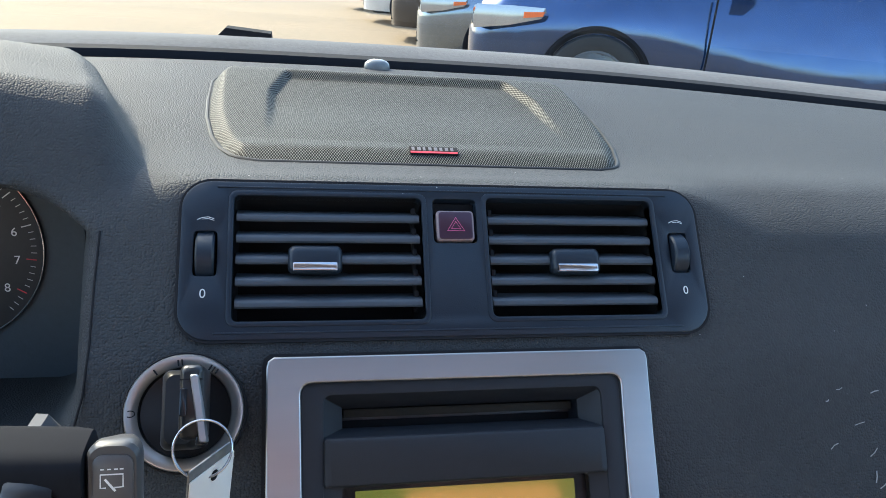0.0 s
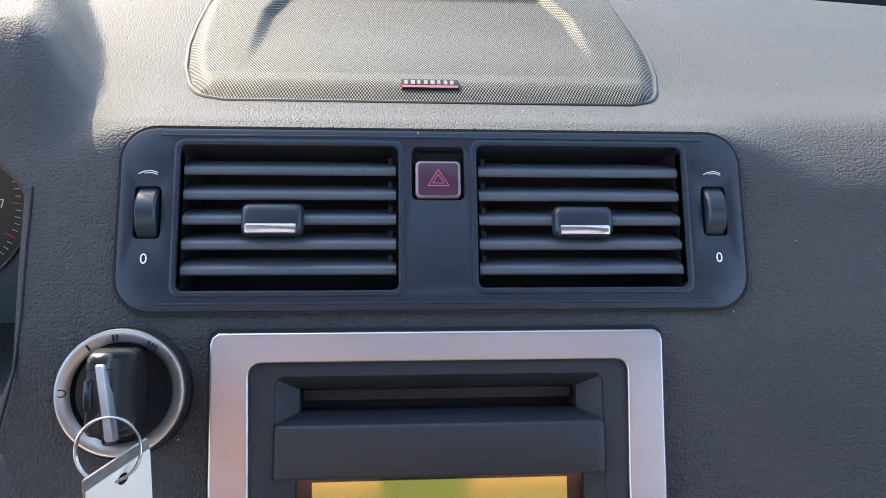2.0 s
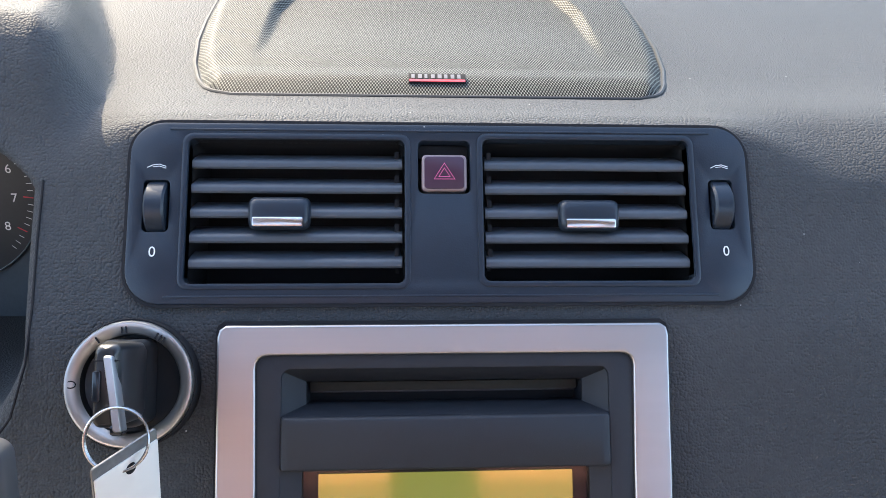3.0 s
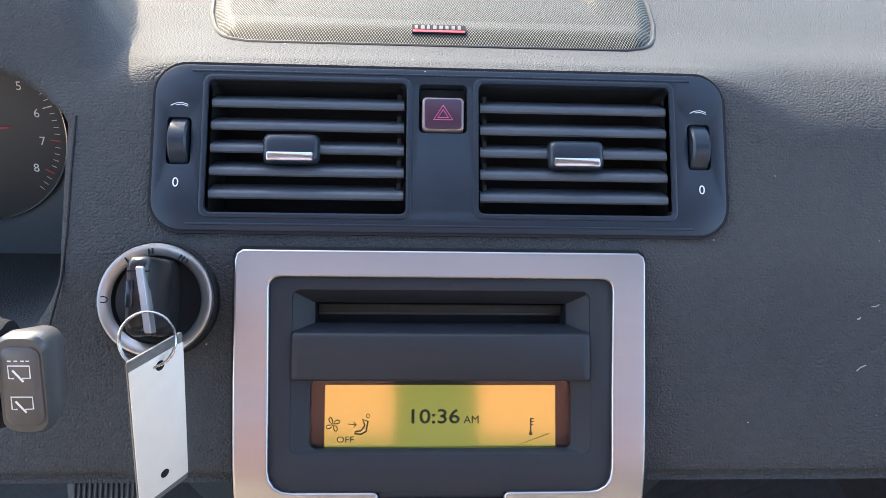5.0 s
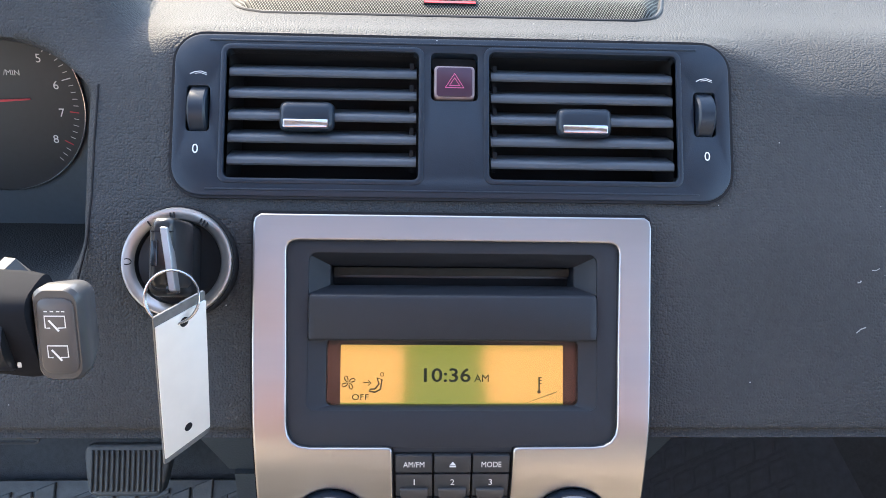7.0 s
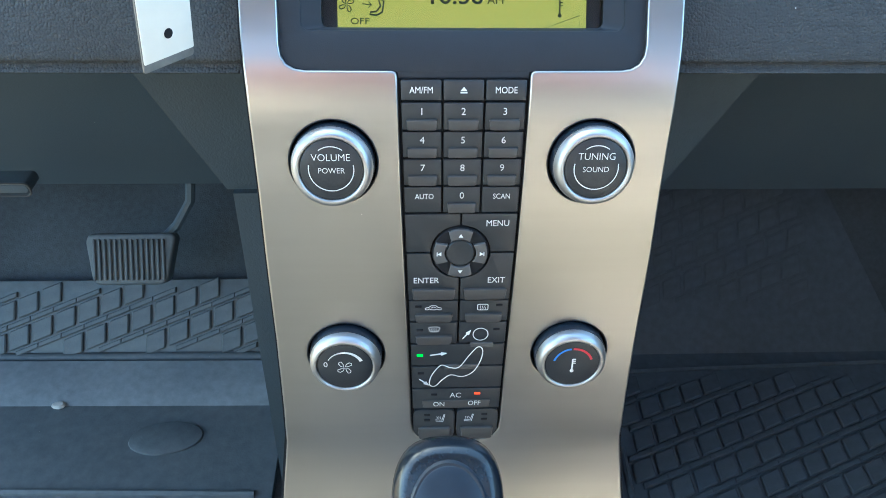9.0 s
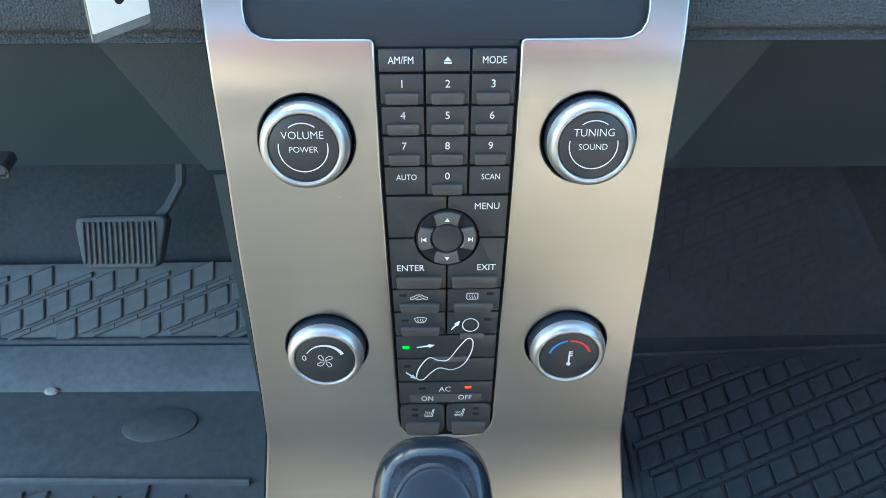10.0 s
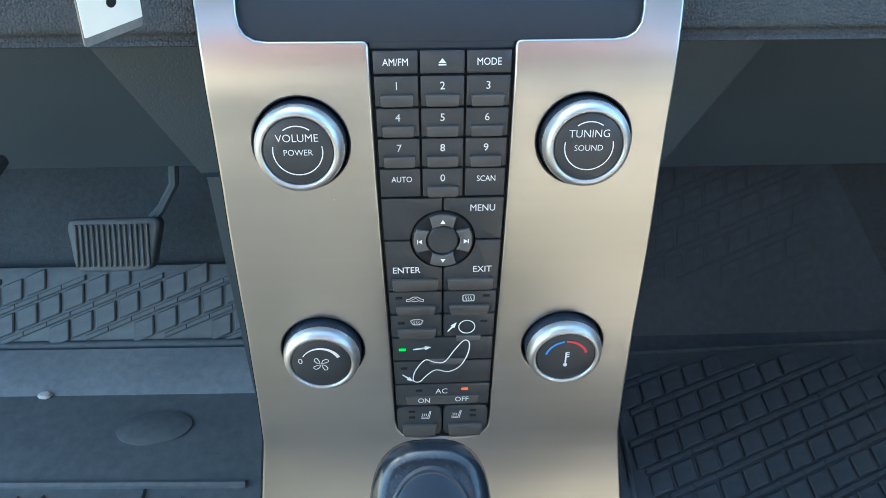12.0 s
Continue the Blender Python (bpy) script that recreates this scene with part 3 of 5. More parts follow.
def grille_mesh():
    bm = bmesh.new()
    rows = []
    ys = [0.4165 + 0.2155 * j / 110 for j in range(111)]
    for y in ys:
        h = grille_half(y)
        rows.append([bm.verts.new((h * (i / 90 - 1), y, grille_z(h * (i / 90 - 1), y, h))) for i in range(181)])
    for a, b in zip(rows, rows[1:]):
        for i in range(180):
            bm.faces.new((a[i], a[i + 1], b[i + 1], b[i]))
    return bm


speaker = thing("dash_speaker", (0, 0.51, 0.93), "dark perforated speaker grille with recessed centre in the dashboard top", "speaker")
part("grille", grille_mesh(), GRILLE, speaker, "perforated metal mesh")
ys = [0.4165 + 0.2155 * j / 40 for j in range(41)]
loop = [(grille_half(y), y) for y in ys] + [(-grille_half(y), y) for y in ys[::-1]]
part("rim", tube([(x * 1.006, 0.527 + (y - 0.527) * 1.006, pad_z(y) - 0.0006) for x, y in loop], 0.0014, 8, True), RIM_GAP, speaker, "thin dark gap round the grille")
bz = grille_z(0, 0.4310, 0.13)
B = plane_frame((0.0, 0.4310, bz + 0.0010), (0, 1, 0.40))
badge = part("badge", moved(slab(rrect(-0.0158, -0.0038, 0.0158, 0.0038, 0.0004), -0.002, 0.0006, 0.0003), B), BLACK, speaker, "small silver and red maker's plate")
part("red_band", moved(slab(rrect(-0.0152, -0.0035, 0.0152, -0.0018, 0.0002), 0.0005, 0.0009), B), RED, badge)
for i, w in enumerate((0.0018, 0.0022, 0.0016, 0.0020, 0.0022, 0.0018, 0.0020, 0.0018)):
    x0 = -0.0142 + 0.0036 * i
    part("plain_bar", moved(slab(rrect(x0, -0.0008, x0 + w, 0.0026, 0.0003), 0.0005, 0.0009), B), PLATE, badge)

single("light_sensor", lathe([(0.0155, -0.004), (0.0155, 0.0), (0.0145, 0.0035), (0.011, 0.0065), (0.006, 0.008), (0, 0.0084)], 32), DOME,
       "small translucent sunlight sensor dome on the rear of the dashboard", "sensor", m=Matrix.Translation((-0.010, 0.693, 0.9425)) @ Matrix.Diagonal((0.8, 0.65, 0.8, 1)))
single("washer_nozzle", loft([[(-0.180, y, 0.935), (-0.160, y, 0.9555), (-0.112, y, 0.9520), (-0.110, y, 0.935)] for y in (0.835, 0.865)]), SEAL,
       "black plastic washer nozzle block on the cowl outside", "nozzle")


# ---- air vents ----
vents = thing("air_vent_panel", (0, 0.345, 0.885), "dark plastic centre air vent panel with two louvred outlets", "air vent")
VL = (-0.1182, 0.0100, -0.0187, 0.0776)
VR = (0.0183, 0.0108, 0.1178, 0.0784)
WL, WR = (-0.1378, 0.0338, -0.1262, 0.0578), (0.1272, 0.0352, 0.1388, 0.0592)
HZ = (-0.0122, 0.0522, 0.0122, 0.0775)
outline = rrect(-0.1445, 0.0005, 0.1465, 0.0855, (0.016, 0.016, 0.015, 0.015), 8)
part("bezel", moved(slab(outline, -0.004, 0.0030, 0.0016, holes=[rrect(*VL, 0.003), rrect(*VR, 0.003), rrect(*WL, 0.002), rrect(*WR, 0.002), rrect(*HZ, 0.0025)]), V), TRIM, vents)
part("shadow_gap", moved(slab(rrect(-0.1458, -0.0008, 0.1478, 0.0868, 0.017, 8), -0.005, 0.0024, holes=[rrect(-0.1435, 0.0015, 0.1455, 0.0845, 0.015, 8)]), V), BLACK, vents)
for y in (0.0040, 0.0822):
    part("bezel_ridge", moved(slab(rrect(-0.1270, y - 0.0005, 0.1290, y + 0.0005, 0.0004), 0.0024, 0.0035, 0.0003), V), TRIM, vents)
for r in (VL, VR):
    part("outlet_frame", moved(slab(rrect(r[0] - 0.003, r[1] - 0.003, r[2] + 0.003, r[3] + 0.003, 0.005), 0.0015, 0.0036, 0.0009, holes=[rrect(r[0], r[1], r[2], r[3], 0.003)]), V), TRIM, vents)
    duct = slab(rrect(r[0] - 0.0015, r[1] - 0.0015, r[2] + 0.0015, r[3] + 0.0015, 0.003), -0.040, 0.002, holes=[rrect(r[0], r[1], r[2], r[3], 0.003)])
    part("duct", moved(join(duct, slab(rrect(r[0] - 0.001, r[1] - 0.001, r[2] + 0.001, r[3] + 0.001, 0.003), -0.041, -0.038)), V), BLACK, vents)
SL_DIR = Vector((0, 0.60, -0.80))


def slat_mesh(w):
    """One louvre blade: rounded front lip, thin tail."""
    prof = [(0.0002, 0.0), (-0.0014, -0.0003), (-0.0021, -0.0012), (-0.0016, -0.0026), (0.0058, -0.0130), (0.0078, -0.0122), (0.0030, -0.0022), (0.0016, -0.0004)]
    return loft([[(x, a, b) for a, b in prof] for x in (-w / 2, w / 2)])


for r in (VL, VR):
    w = r[2] - r[0] - 0.0022
    blade = mesh_of(slat_mesh(w), LIT_LOUVRE)
    pin = mesh_of(box(-0.0012, -0.002, -0.006, 0.0012, 0.003, -0.002, 0.0004), BLACK)
    for i in range(5):
        u = r[1] + (0.0094 if r is VL else 0.0084) + 0.01175 * i
        part("louvre", blade, LIT_LOUVRE, vents, m=V @ Matrix.Translation(((r[0] + r[2]) / 2, u, 0.0008)))
        part("pivot", pin, BLACK, vents, m=V @ Matrix.Translation((r[2] - 0.0035 if r is VL else r[0] + 0.0035, u + 0.0045, -0.001)))
    part("link_bar", moved(box(-0.0008, r[1] + 0.006, -0.010, 0.0008, r[3] - 0.012, -0.008), V @ Matrix.Translation((r[2] - 0.0035 if r is VL else r[0] + 0.0035, 0, 0))), BLACK, vents)
for x0, x1, u0, u1 in ((-0.0905, -0.0622, 0.0351, 0.0504), (0.0540, 0.0828, 0.0345, 0.0495)):
    secs = []
    for h, g in ((-0.012, 0.004), (0.0005, 0.0), (0.0035, 0.0004), (0.0052, 0.0016), (0.0056, 0.003)):
        secs.append([(x, y, h) for x, y in rrect(x0 + g, u0 + g * 0.6, x1 - g, u1 - g * 1.4, 0.0032, 4)])
    tab = part("slider_tab", moved(loft(secs), V), TRIM, vents)
    part("silver_strip", moved(slab(rrect(x0 + 0.0025, u0 + 0.0006, x1 - 0.0028, u0 + 0.0050, 0.0008), 0.002, 0.0069, 0.0006), V), CHROME, tab, "bright silver grip strip")
for r in (WL, WR):
    cx, cu = (r[0] + r[2]) / 2, (r[1] + r[3]) / 2
    prof = []
    n = 40
    for j in range(n):
        a = 2 * math.pi * j / n
        rr = 0.0138 - (0.0002 if j % 2 else 0.0)
        prof.append((math.cos(a) * rr, math.sin(a) * rr))
    secs = [[(x, a, b) for a, b in prof] if abs(x) < 0.0038 else [(x, a * 0.93, b * 0.93) for a, b in prof] for x in (-0.0046, -0.0036, 0.0036, 0.0046)]
    wheel = part("thumb_wheel", moved(loft(secs), V @ Matrix.Translation((cx, cu, -0.0060))), TRIM, vents, "dark grey thumb wheel")
    part("wheel_well", moved(slab(rrect(r[0] - 0.001, r[1] - 0.001, r[2] + 0.001, r[3] + 0.001, 0.002), -0.012, -0.0105), V), BLACK, vents)
    part("wheel_surround", moved(slab(rrect(r[0] - 0.0022, r[1] - 0.0035, r[2] + 0.0022, r[3] + 0.003, 0.003), 0.0015, 0.0029, 0.0006, holes=[rrect(*r, 0.002)]), V), TRIM, vents)
    zx, zu = (0.0005, 0.0228) if cx > 0 else (-0.0005, 0.0215)
    lettering("0", 0.0068, V @ Matrix.Translation((cx + zx, cu - zu, 0.0034)), WHITE, vents, "zero_mark")
    fan = [(cx - 0.0045, cu + 0.0178), (cx - 0.002, cu + 0.0190), (cx + 0.001, cu + 0.0194), (cx + 0.004, cu + 0.0184)]
    part("flow_mark", moved(join(ribbon(fan, 0.00035, 0, 0.0034), ribbon([(x, y - 0.0009) for x, y in fan[1:]], 0.0003, 0, 0.0034)), V), WHITE, vents)
button = part("hazard_button", moved(slab(rrect(-0.0106, 0.0532, 0.0106, 0.0706, 0.0022), -0.006, 0.0040, 0.0012, seg=3), V), BUTTON, vents, "hazard light button with a satin rim")
part("button_face", moved(slab(rrect(-0.0094, 0.0540, 0.0094, 0.0696, 0.0018), 0.0030, 0.0043, 0.0003), V), HAZARD, button, "purplish black button face")
# Black plate colours in the shade of the recess above the button.
part("button_shade", moved(slab(rrect(-0.0118, 0.0705, 0.0118, 0.0770, 0.001), -0.010, -0.004), V), BLACK, vents)
for sc in (1.0, 0.55):
    tri_pts = [(0.0056 * sc * math.cos(radians(a)), 0.0612 + 0.0051 * sc * math.sin(radians(a))) for a in (90, 210, 330)]
    part("triangle_mark", moved(ribbon(tri_pts, 0.00045, 0, 0.0045, True), V), HAZARD_LINE, button)


# ---- centre stack ----
W_PTS = [(0.312, 0.868), (0.3035, 0.855), (0.2945, 0.8415), (0.2695, 0.8045), (0.236, 0.7575), (0.2235, 0.720), (0.2105, 0.672), (0.2005, 0.62), (0.1905, 0.565), (0.1832, 0.530), (0.170, 0.498), (0.145, 0.466), (0.105, 0.438), (0.060, 0.418), (0.020, 0.398)]
W_CURVE = [(p.y, p.z) for p in catmull([(0, *q) for q in W_PTS], 24)][::-1]
W_S = [0.0]
for (ya, za), (yb, zb) in zip(W_CURVE, W_CURVE[1:]):
    W_S.append(W_S[-1] + math.hypot(yb - ya, zb - za))
W_ZS = [p[1] for p in W_CURVE]


def s_at(z):
    return float(np.interp(z, W_ZS, W_S))


def stack_pt(x, s, h=0.0):
    y, z = np.interp(s, W_S, [p[0] for p in W_CURVE]), np.interp(s, W_S, W_ZS)
    a, b = max(0, s - 0.004), min(W_S[-1], s + 0.004)
    dy = np.interp(b, W_S, [p[0] for p in W_CURVE]) - np.interp(a, W_S, [p[0] for p in W_CURVE])
    dz = np.interp(b, W_S, W_ZS) - np.interp(a, W_S, W_ZS)
    u = Vector((0, dy, dz)).normalized()
    n = Vector((1, 0, 0)).cross(u)
    return Vector((x, y, z)) + n * h, u


def bent(bm):
    for v in bm.verts:
        v.co = stack_pt(v.co.x, v.co.y, v.co.z)[0]
    return bm


def stack_frame(x, z, h=0.0):
    p, u = stack_pt(x, s_at(z), h)
    return plane_frame(p, u)


def bow(points):
    return [(x, s_at(z)) for x, z in points]


stack = thing("centre_console_panel", (0, 0.2, 0.45), "slim brushed silver centre console panel with radio and climate controls", "centre console")
half_w = [(0.8525, 0.1006), (0.80, 0.1004), (0.77, 0.0993), (0.75, 0.0979), (0.70, 0.0968), (0.62, 0.0968), (0.575, 0.0975), (0.545, 0.0985), (0.515, 0.1025), (0.485, 0.1060), (0.45, 0.1075), (0.40, 0.108)]
left = [(-w, z) for z, w in half_w[1:]]
right = [(w, z) for z, w in half_w[1:]]
top = [(0.1006, 0.8485), (0.0997, 0.8512), (0.0969, 0.8528), (-0.0969, 0.8528), (-0.0997, 0.8512), (-0.1006, 0.8485)]
panel_ring = bow(right[::-1] + top + left)


def fillet(points, r, seg=4):
    """Round the corners of a closed polygon."""
    out = []
    n = len(points)
    for i, p in enumerate(points):
        p, a, b = Vector(p), Vector(points[i - 1]), Vector(points[(i + 1) % n])
        q = r[i] if isinstance(r, (list, tuple)) else r
        q = min(q, (a - p).length * 0.45, (b - p).length * 0.45)
        s, e = p + (a - p).normalized() * q, p + (b - p).normalized() * q
        for k in range(seg + 1):
            t = k / seg
            out.append(tuple(s * (1 - t) ** 2 + p * 2 * t * (1 - t) + e * t * t))
    return out


hole_pts = [(-0.0840, 0.8418), (-0.0822, 0.7577), (-0.0301, 0.7575), (-0.0290, 0.70), (-0.0268, 0.62), (-0.0252, 0.5445), (0.0252, 0.5445), (0.0268, 0.62), (0.0290, 0.70), (0.0301, 0.7575), (0.0822, 0.7577), (0.0840, 0.8418)]
hole_r = [0.006, 0.011, 0.003, 0.004, 0.004, 0.013, 0.013, 0.004, 0.004, 0.003, 0.011, 0.006]
hole = fillet(bow(hole_pts), hole_r)
KNOBS = [(-0.0606, 0.7169), (0.0612, 0.7170), (-0.0603, 0.6084), (0.0610, 0.6083)]
knob_rings = [circle(x, s_at(z), 0.0204, 40) for x, z in KNOBS]
cuts = [s_at(0.40) + 0.008 * i for i in range(1, 62)]


def signed_area(ring):
    return sum(p[0] * q[1] - q[0] * p[1] for p, q in zip(ring, ring[1:] + ring[:1])) / 2


def dense(ring, step=0.005):
    out = []
    for p, q in zip(ring, ring[1:] + ring[:1]):
        n = max(1, math.ceil(math.dist(p, q) / step))
        out += [(p[0] + (q[0] - p[0]) * k / n, p[1] + (q[1] - p[1]) * k / n) for k in range(n)]
    return out


def pushed(ring, d):
    """The ring moved by d to the left of its direction."""
    out = []
    for i, p in enumerate(ring):
        a, c = Vector(ring[i - 1]), Vector(ring[(i + 1) % len(ring)])
        e, f = (Vector(p) - a).normalized(), (c - Vector(p)).normalized()
        t = (e + f).normalized()
        n = Vector((-t.y, t.x)) * d / max(0.6, t.dot(e))
        out.append((p[0] + n.x, p[1] + n.y))
    return out


def rolled_plate(outer, holes, r, h0, cuts, seg=5):
    """A plate whose edges roll over with radius r, bent to the curve of the console."""
    rings = []
    for k, ring in enumerate((outer, *holes)):
        ring = dense(list(ring))
        if (signed_area(ring) > 0) != (k == 0):
            ring = ring[::-1]
        rings.append(ring)
    bm = bmesh.new()
    edges = []
    for ring in rings:
        vs = [bm.verts.new((x, y, 0.0)) for x, y in pushed(ring, r)]
        edges += [bm.edges.new((vs[i], vs[(i + 1) % len(vs)])) for i in range(len(vs))]
    bmesh.ops.triangle_fill(bm, edges=edges, use_beauty=True, normal=(0, 0, 1))
    for u in cuts:
        bmesh.ops.bisect_plane(bm, geom=bm.verts[:] + bm.edges[:] + bm.faces[:], plane_co=(0, u, 0), plane_no=(0, 1, 0))
    bm.normal_update()
    for f in bm.faces:
        if f.normal.z < 0:
            f.normal_flip()
    for ring in rings:
        rows = []
        for k in range(seg + 2):
            a = math.pi / 2 * min(k, seg) / seg
            d, h = r * (1 - math.sin(a)), -r * (1 - math.cos(a)) if k <= seg else h0
            rows.append([bm.verts.new((x, y, h)) for x, y in (pushed(ring, d) if d > 1e-6 else ring)])
        for p, q in zip(rows, rows[1:]):
            for i in range(len(ring)):
                j = (i + 1) % len(ring)
                bm.faces.new((p[i], q[i], q[j], p[j]))
    bmesh.ops.remove_doubles(bm, verts=bm.verts[:], dist=1e-6)
    face = {i for i, v in enumerate(bm.verts) if v.co.z > -1e-6}
    me = mesh_of(bent(bm), SILVER, 40)
    normals = []
    for loop, n in zip(me.loops, me.corner_normals):
        if loop.vertex_index in face:
            co = me.vertices[loop.vertex_index].co
            normals.append(Vector((1, 0, 0)).cross(stack_pt(co.x, s_at(co.z))[1]))
        else:
            normals.append(Vector(n.vector))
    me.normals_split_custom_set(normals)
    return me


part("front_panel", rolled_plate(panel_ring, [hole, *knob_rings], 0.0012, -0.010, cuts), SILVER, stack, "brushed satin silver panel")
part("panel_back", bent(slab([(x * 0.97, s) for x, s in panel_ring], -0.030, -0.0175, holes=[hole], cuts=cuts[::3])), UNDER, stack)
# Black rim standing proud, drawing the shadow line round the silver panel.
part("panel_shadow_rim", bent(slab([(x * 1.020, s + (0.0018 if s > s_at(0.8) else 0)) for x, s in panel_ring], -0.018, -0.0065, holes=[hole], cuts=cuts[::3])), BLACK, stack)

# knobs
knob_ring = lathe([(0.0172, -0.008), (0.0190, -0.004), (0.0190, 0.0050), (0.0187, 0.0070), (0.0180, 0.0090), (0.0168, 0.0103), (0.0158, 0.0107), (0.0150, 0.0103), (0.0147, 0.0094), (0.0147, 0.008)], 56)
ring_mesh = mesh_of(knob_ring, BRUSHED, 50)
skirt_mesh = mesh_of(lathe([(0.0192, -0.010), (0.01935, 0.0), (0.01925, 0.0046), (0.0188, 0.0048)], 56), TRIM, 50)
cap_mesh = mesh_of(lathe([(0.0147, 0.0075), (0.0146, 0.0096), (0.0140, 0.0100), (0.006, 0.0101), (0, 0.0101)], 48), KEY, 40)
cup_mesh = mesh_of(lathe([(0.0208, -0.0028), (0.0203, -0.0034), (0.0203, -0.011), (0, -0.011)], 48), BLACK, 40)


def arc_pts(r, a0, a1, n=24, cx=0.0, cy=0.0):
    return [(cx + r * math.cos(radians(a0 + (a1 - a0) * i / n)), cy + r * math.sin(radians(a0 + (a1 - a0) * i / n))) for i in range(n + 1)]


for (x, z), words in zip(KNOBS, (("VOLUME", "POWER"), ("TUNING", "SOUND"), "fan", "temp")):
    K = stack_frame(x, z)
    part("knob_recess", cup_mesh, BLACK, stack, m=K)
    knob = part("knob", ring_mesh, BRUSHED, stack, "round control knob with a bright metal ring", m=K)
    part("skirt", skirt_mesh, TRIM, knob, m=K)
    part("cap", cap_mesh, KEY, knob, "dark plastic knob cap", m=K)
    F = K @ Matrix.Translation((0, 0, 0.0103))
    if isinstance(words, tuple):
        lettering(words[0], 0.0048, F @ Matrix.Translation((0, 0.0058, 0)), WHITE, knob, wide=0.95, thin=-0.00004)
        lettering(words[1], 0.0037, F @ Matrix.Translation((0, -0.0004, 0)), WHITE, knob, wide=0.96, thin=-0.00003)
        part("arc_mark", ribbon(arc_pts(0.0103, 168, 372, 28, 0, 0.0004), 0.00045), WHITE, knob, m=F)
        part("arc_mark", ribbon(arc_pts(0.0092, 126, 54, 12, 0, 0.0020), 0.00045), WHITE, knob, m=F)
    elif words == "fan":
        bm = bmesh.new()
        pts = arc_pts(0.0098, 150, 25, 20)
        rowsv = []
        for i, p in enumerate(pts):
            w = 0.0004 + 0.0014 * i / 20
            d = Vector(p).normalized()
            rowsv.append((bm.verts.new((*(Vector(p) + d * w / 2), 0.0002)), bm.verts.new((*(Vector(p) - d * w / 2), 0.0002))))
        for a, b in zip(rowsv, rowsv[1:]):
            bm.faces.new((a[0], b[0], b[1], a[1]))
        part("arc_mark", bm, WHITE, knob, m=F)
        lettering("0", 0.0048, F @ Matrix.Translation((-0.0100, 0.0018, 0)), WHITE, knob)
        for q in range(4):
            petal = [(0.0003, 0.0004), (0.0013, 0.0020), (0.0030, 0.0027), (0.0041, 0.0020), (0.0040, 0.0009), (0.0022, 0.0004)]
            R = Matrix.Rotation(radians(90 * q + 10), 4, "Z")
            part("fan_mark", moved(ribbon(petal, 0.00045, closed=True), R), WHITE, knob, m=F)
    else:
        part("cold_mark", ribbon(arc_pts(0.0104, 165, 98, 14), 0.0011), BLUE, knob, m=F)
        part("hot_mark", ribbon(arc_pts(0.0104, 92, 18, 14), 0.0013), RED, knob, m=F)
        thermo = [slab(rrect(-0.0003, -0.0030, 0.0003, 0.0028, 0.0002), 0, 0.0002), slab(circle(0, -0.0034, 0.0008, 14), 0, 0.00025)]
        thermo += [slab(rrect(0.0002, y, 0.0013, y + 0.0004, 0.0001), 0, 0.0002) for y in (0.0024, 0.0014, 0.0004)]
        part("thermometer_mark", join(*thermo), WHITE, knob, m=F @ Matrix.Scale(1.3, 4))


# radio insert
L_UP = Vector((0, 0.0585, 0.0840)).normalized()
L = plane_frame(Vector((0, 0.2360, 0.7575)), L_UP)


def lu(z):
    return (z - 0.7575) / L_UP.z


radio = part("radio_insert", moved(slab(fillet([(-0.0848, lu(0.8424)), (-0.0830, lu(0.7572)), (0.0830, lu(0.7572)), (0.0848, lu(0.8424))], [0.006, 0.011, 0.011, 0.006]), -0.012, -0.0022, 0.0012,
             holes=[rrect(-0.0729, lu(0.7722), 0.0729, lu(0.8368), 0.004)]), L), INSERT, stack, "dark plastic radio surround")
# funnel round the slot, sloping inwards
t0, t1 = lu(0.8368), lu(0.8318)
b0, b1 = lu(0.8195), lu(0.8235)
secs = [[(x, y, -0.0024) for x, y in ((-0.0746, b0), (0.0746, b0), (0.0746, t0), (-0.0746, t0))], [(x, y, -0.0125) for x, y in ((-0.0632, b1), (0.0632, b1), (0.0632, t1), (-0.0632, t1))], [(x, y, -0.030) for x, y in ((-0.0632, b1), (0.0632, b1), (0.0632, t1), (-0.0632, t1))]]
part("slot_funnel", moved(loft(secs, caps=False), L), INSERT, radio)
part("disc_slot", moved(slab(rrect(-0.0632, b1, 0.0632, t1, 0.001), -0.034, -0.0280), L), BLACK, radio, "dark disc slot")
part("slot_flap", moved(slab(rrect(-0.0622, lu(0.8278), 0.0622, lu(0.8312), 0.0006), -0.0225, -0.0190, 0.0004), L), FLAP, radio, "felt-lined slot flap")
part("slot_lip", moved(box(-0.0628, b1 + 0.0040, -0.0285, 0.0628, b1 + 0.0068, -0.0250, 0.0003), L), CAP, radio)
secs = []
for h, g in ((-0.020, 0.0), (-0.003, 0.0), (-0.0005, 0.0006), (0.0006, 0.0022)):
    secs.append([(x, y, h) for x, y in rrect(-0.0732 + g * 1.6, lu(0.8008) + g * 0.6, 0.0732 - g * 1.6, lu(0.8200) - g * 0.6, 0.0018)])
part("shelf", moved(loft(secs), L), INSERT, radio)
secs = []
for h, x, ua, ub in ((-0.0023, 0.0746, lu(0.7720), lu(0.8016)), (-0.0060, 0.0640, lu(0.7738), lu(0.8012)), (-0.016, 0.0640, lu(0.7738), lu(0.8012))):
    secs.append([(a, b, h) for a, b in rrect(-x, ua, x, ub, 0.003, 4)])
part("display_surround", moved(loft(secs, caps=False), L), INSERT, radio)
display = part("display", moved(slab(rrect(-0.0640, lu(0.7738), 0.0640, lu(0.8012), 0.003), -0.017, -0.0112), L), GLOSS, radio, "black framed monochrome display")
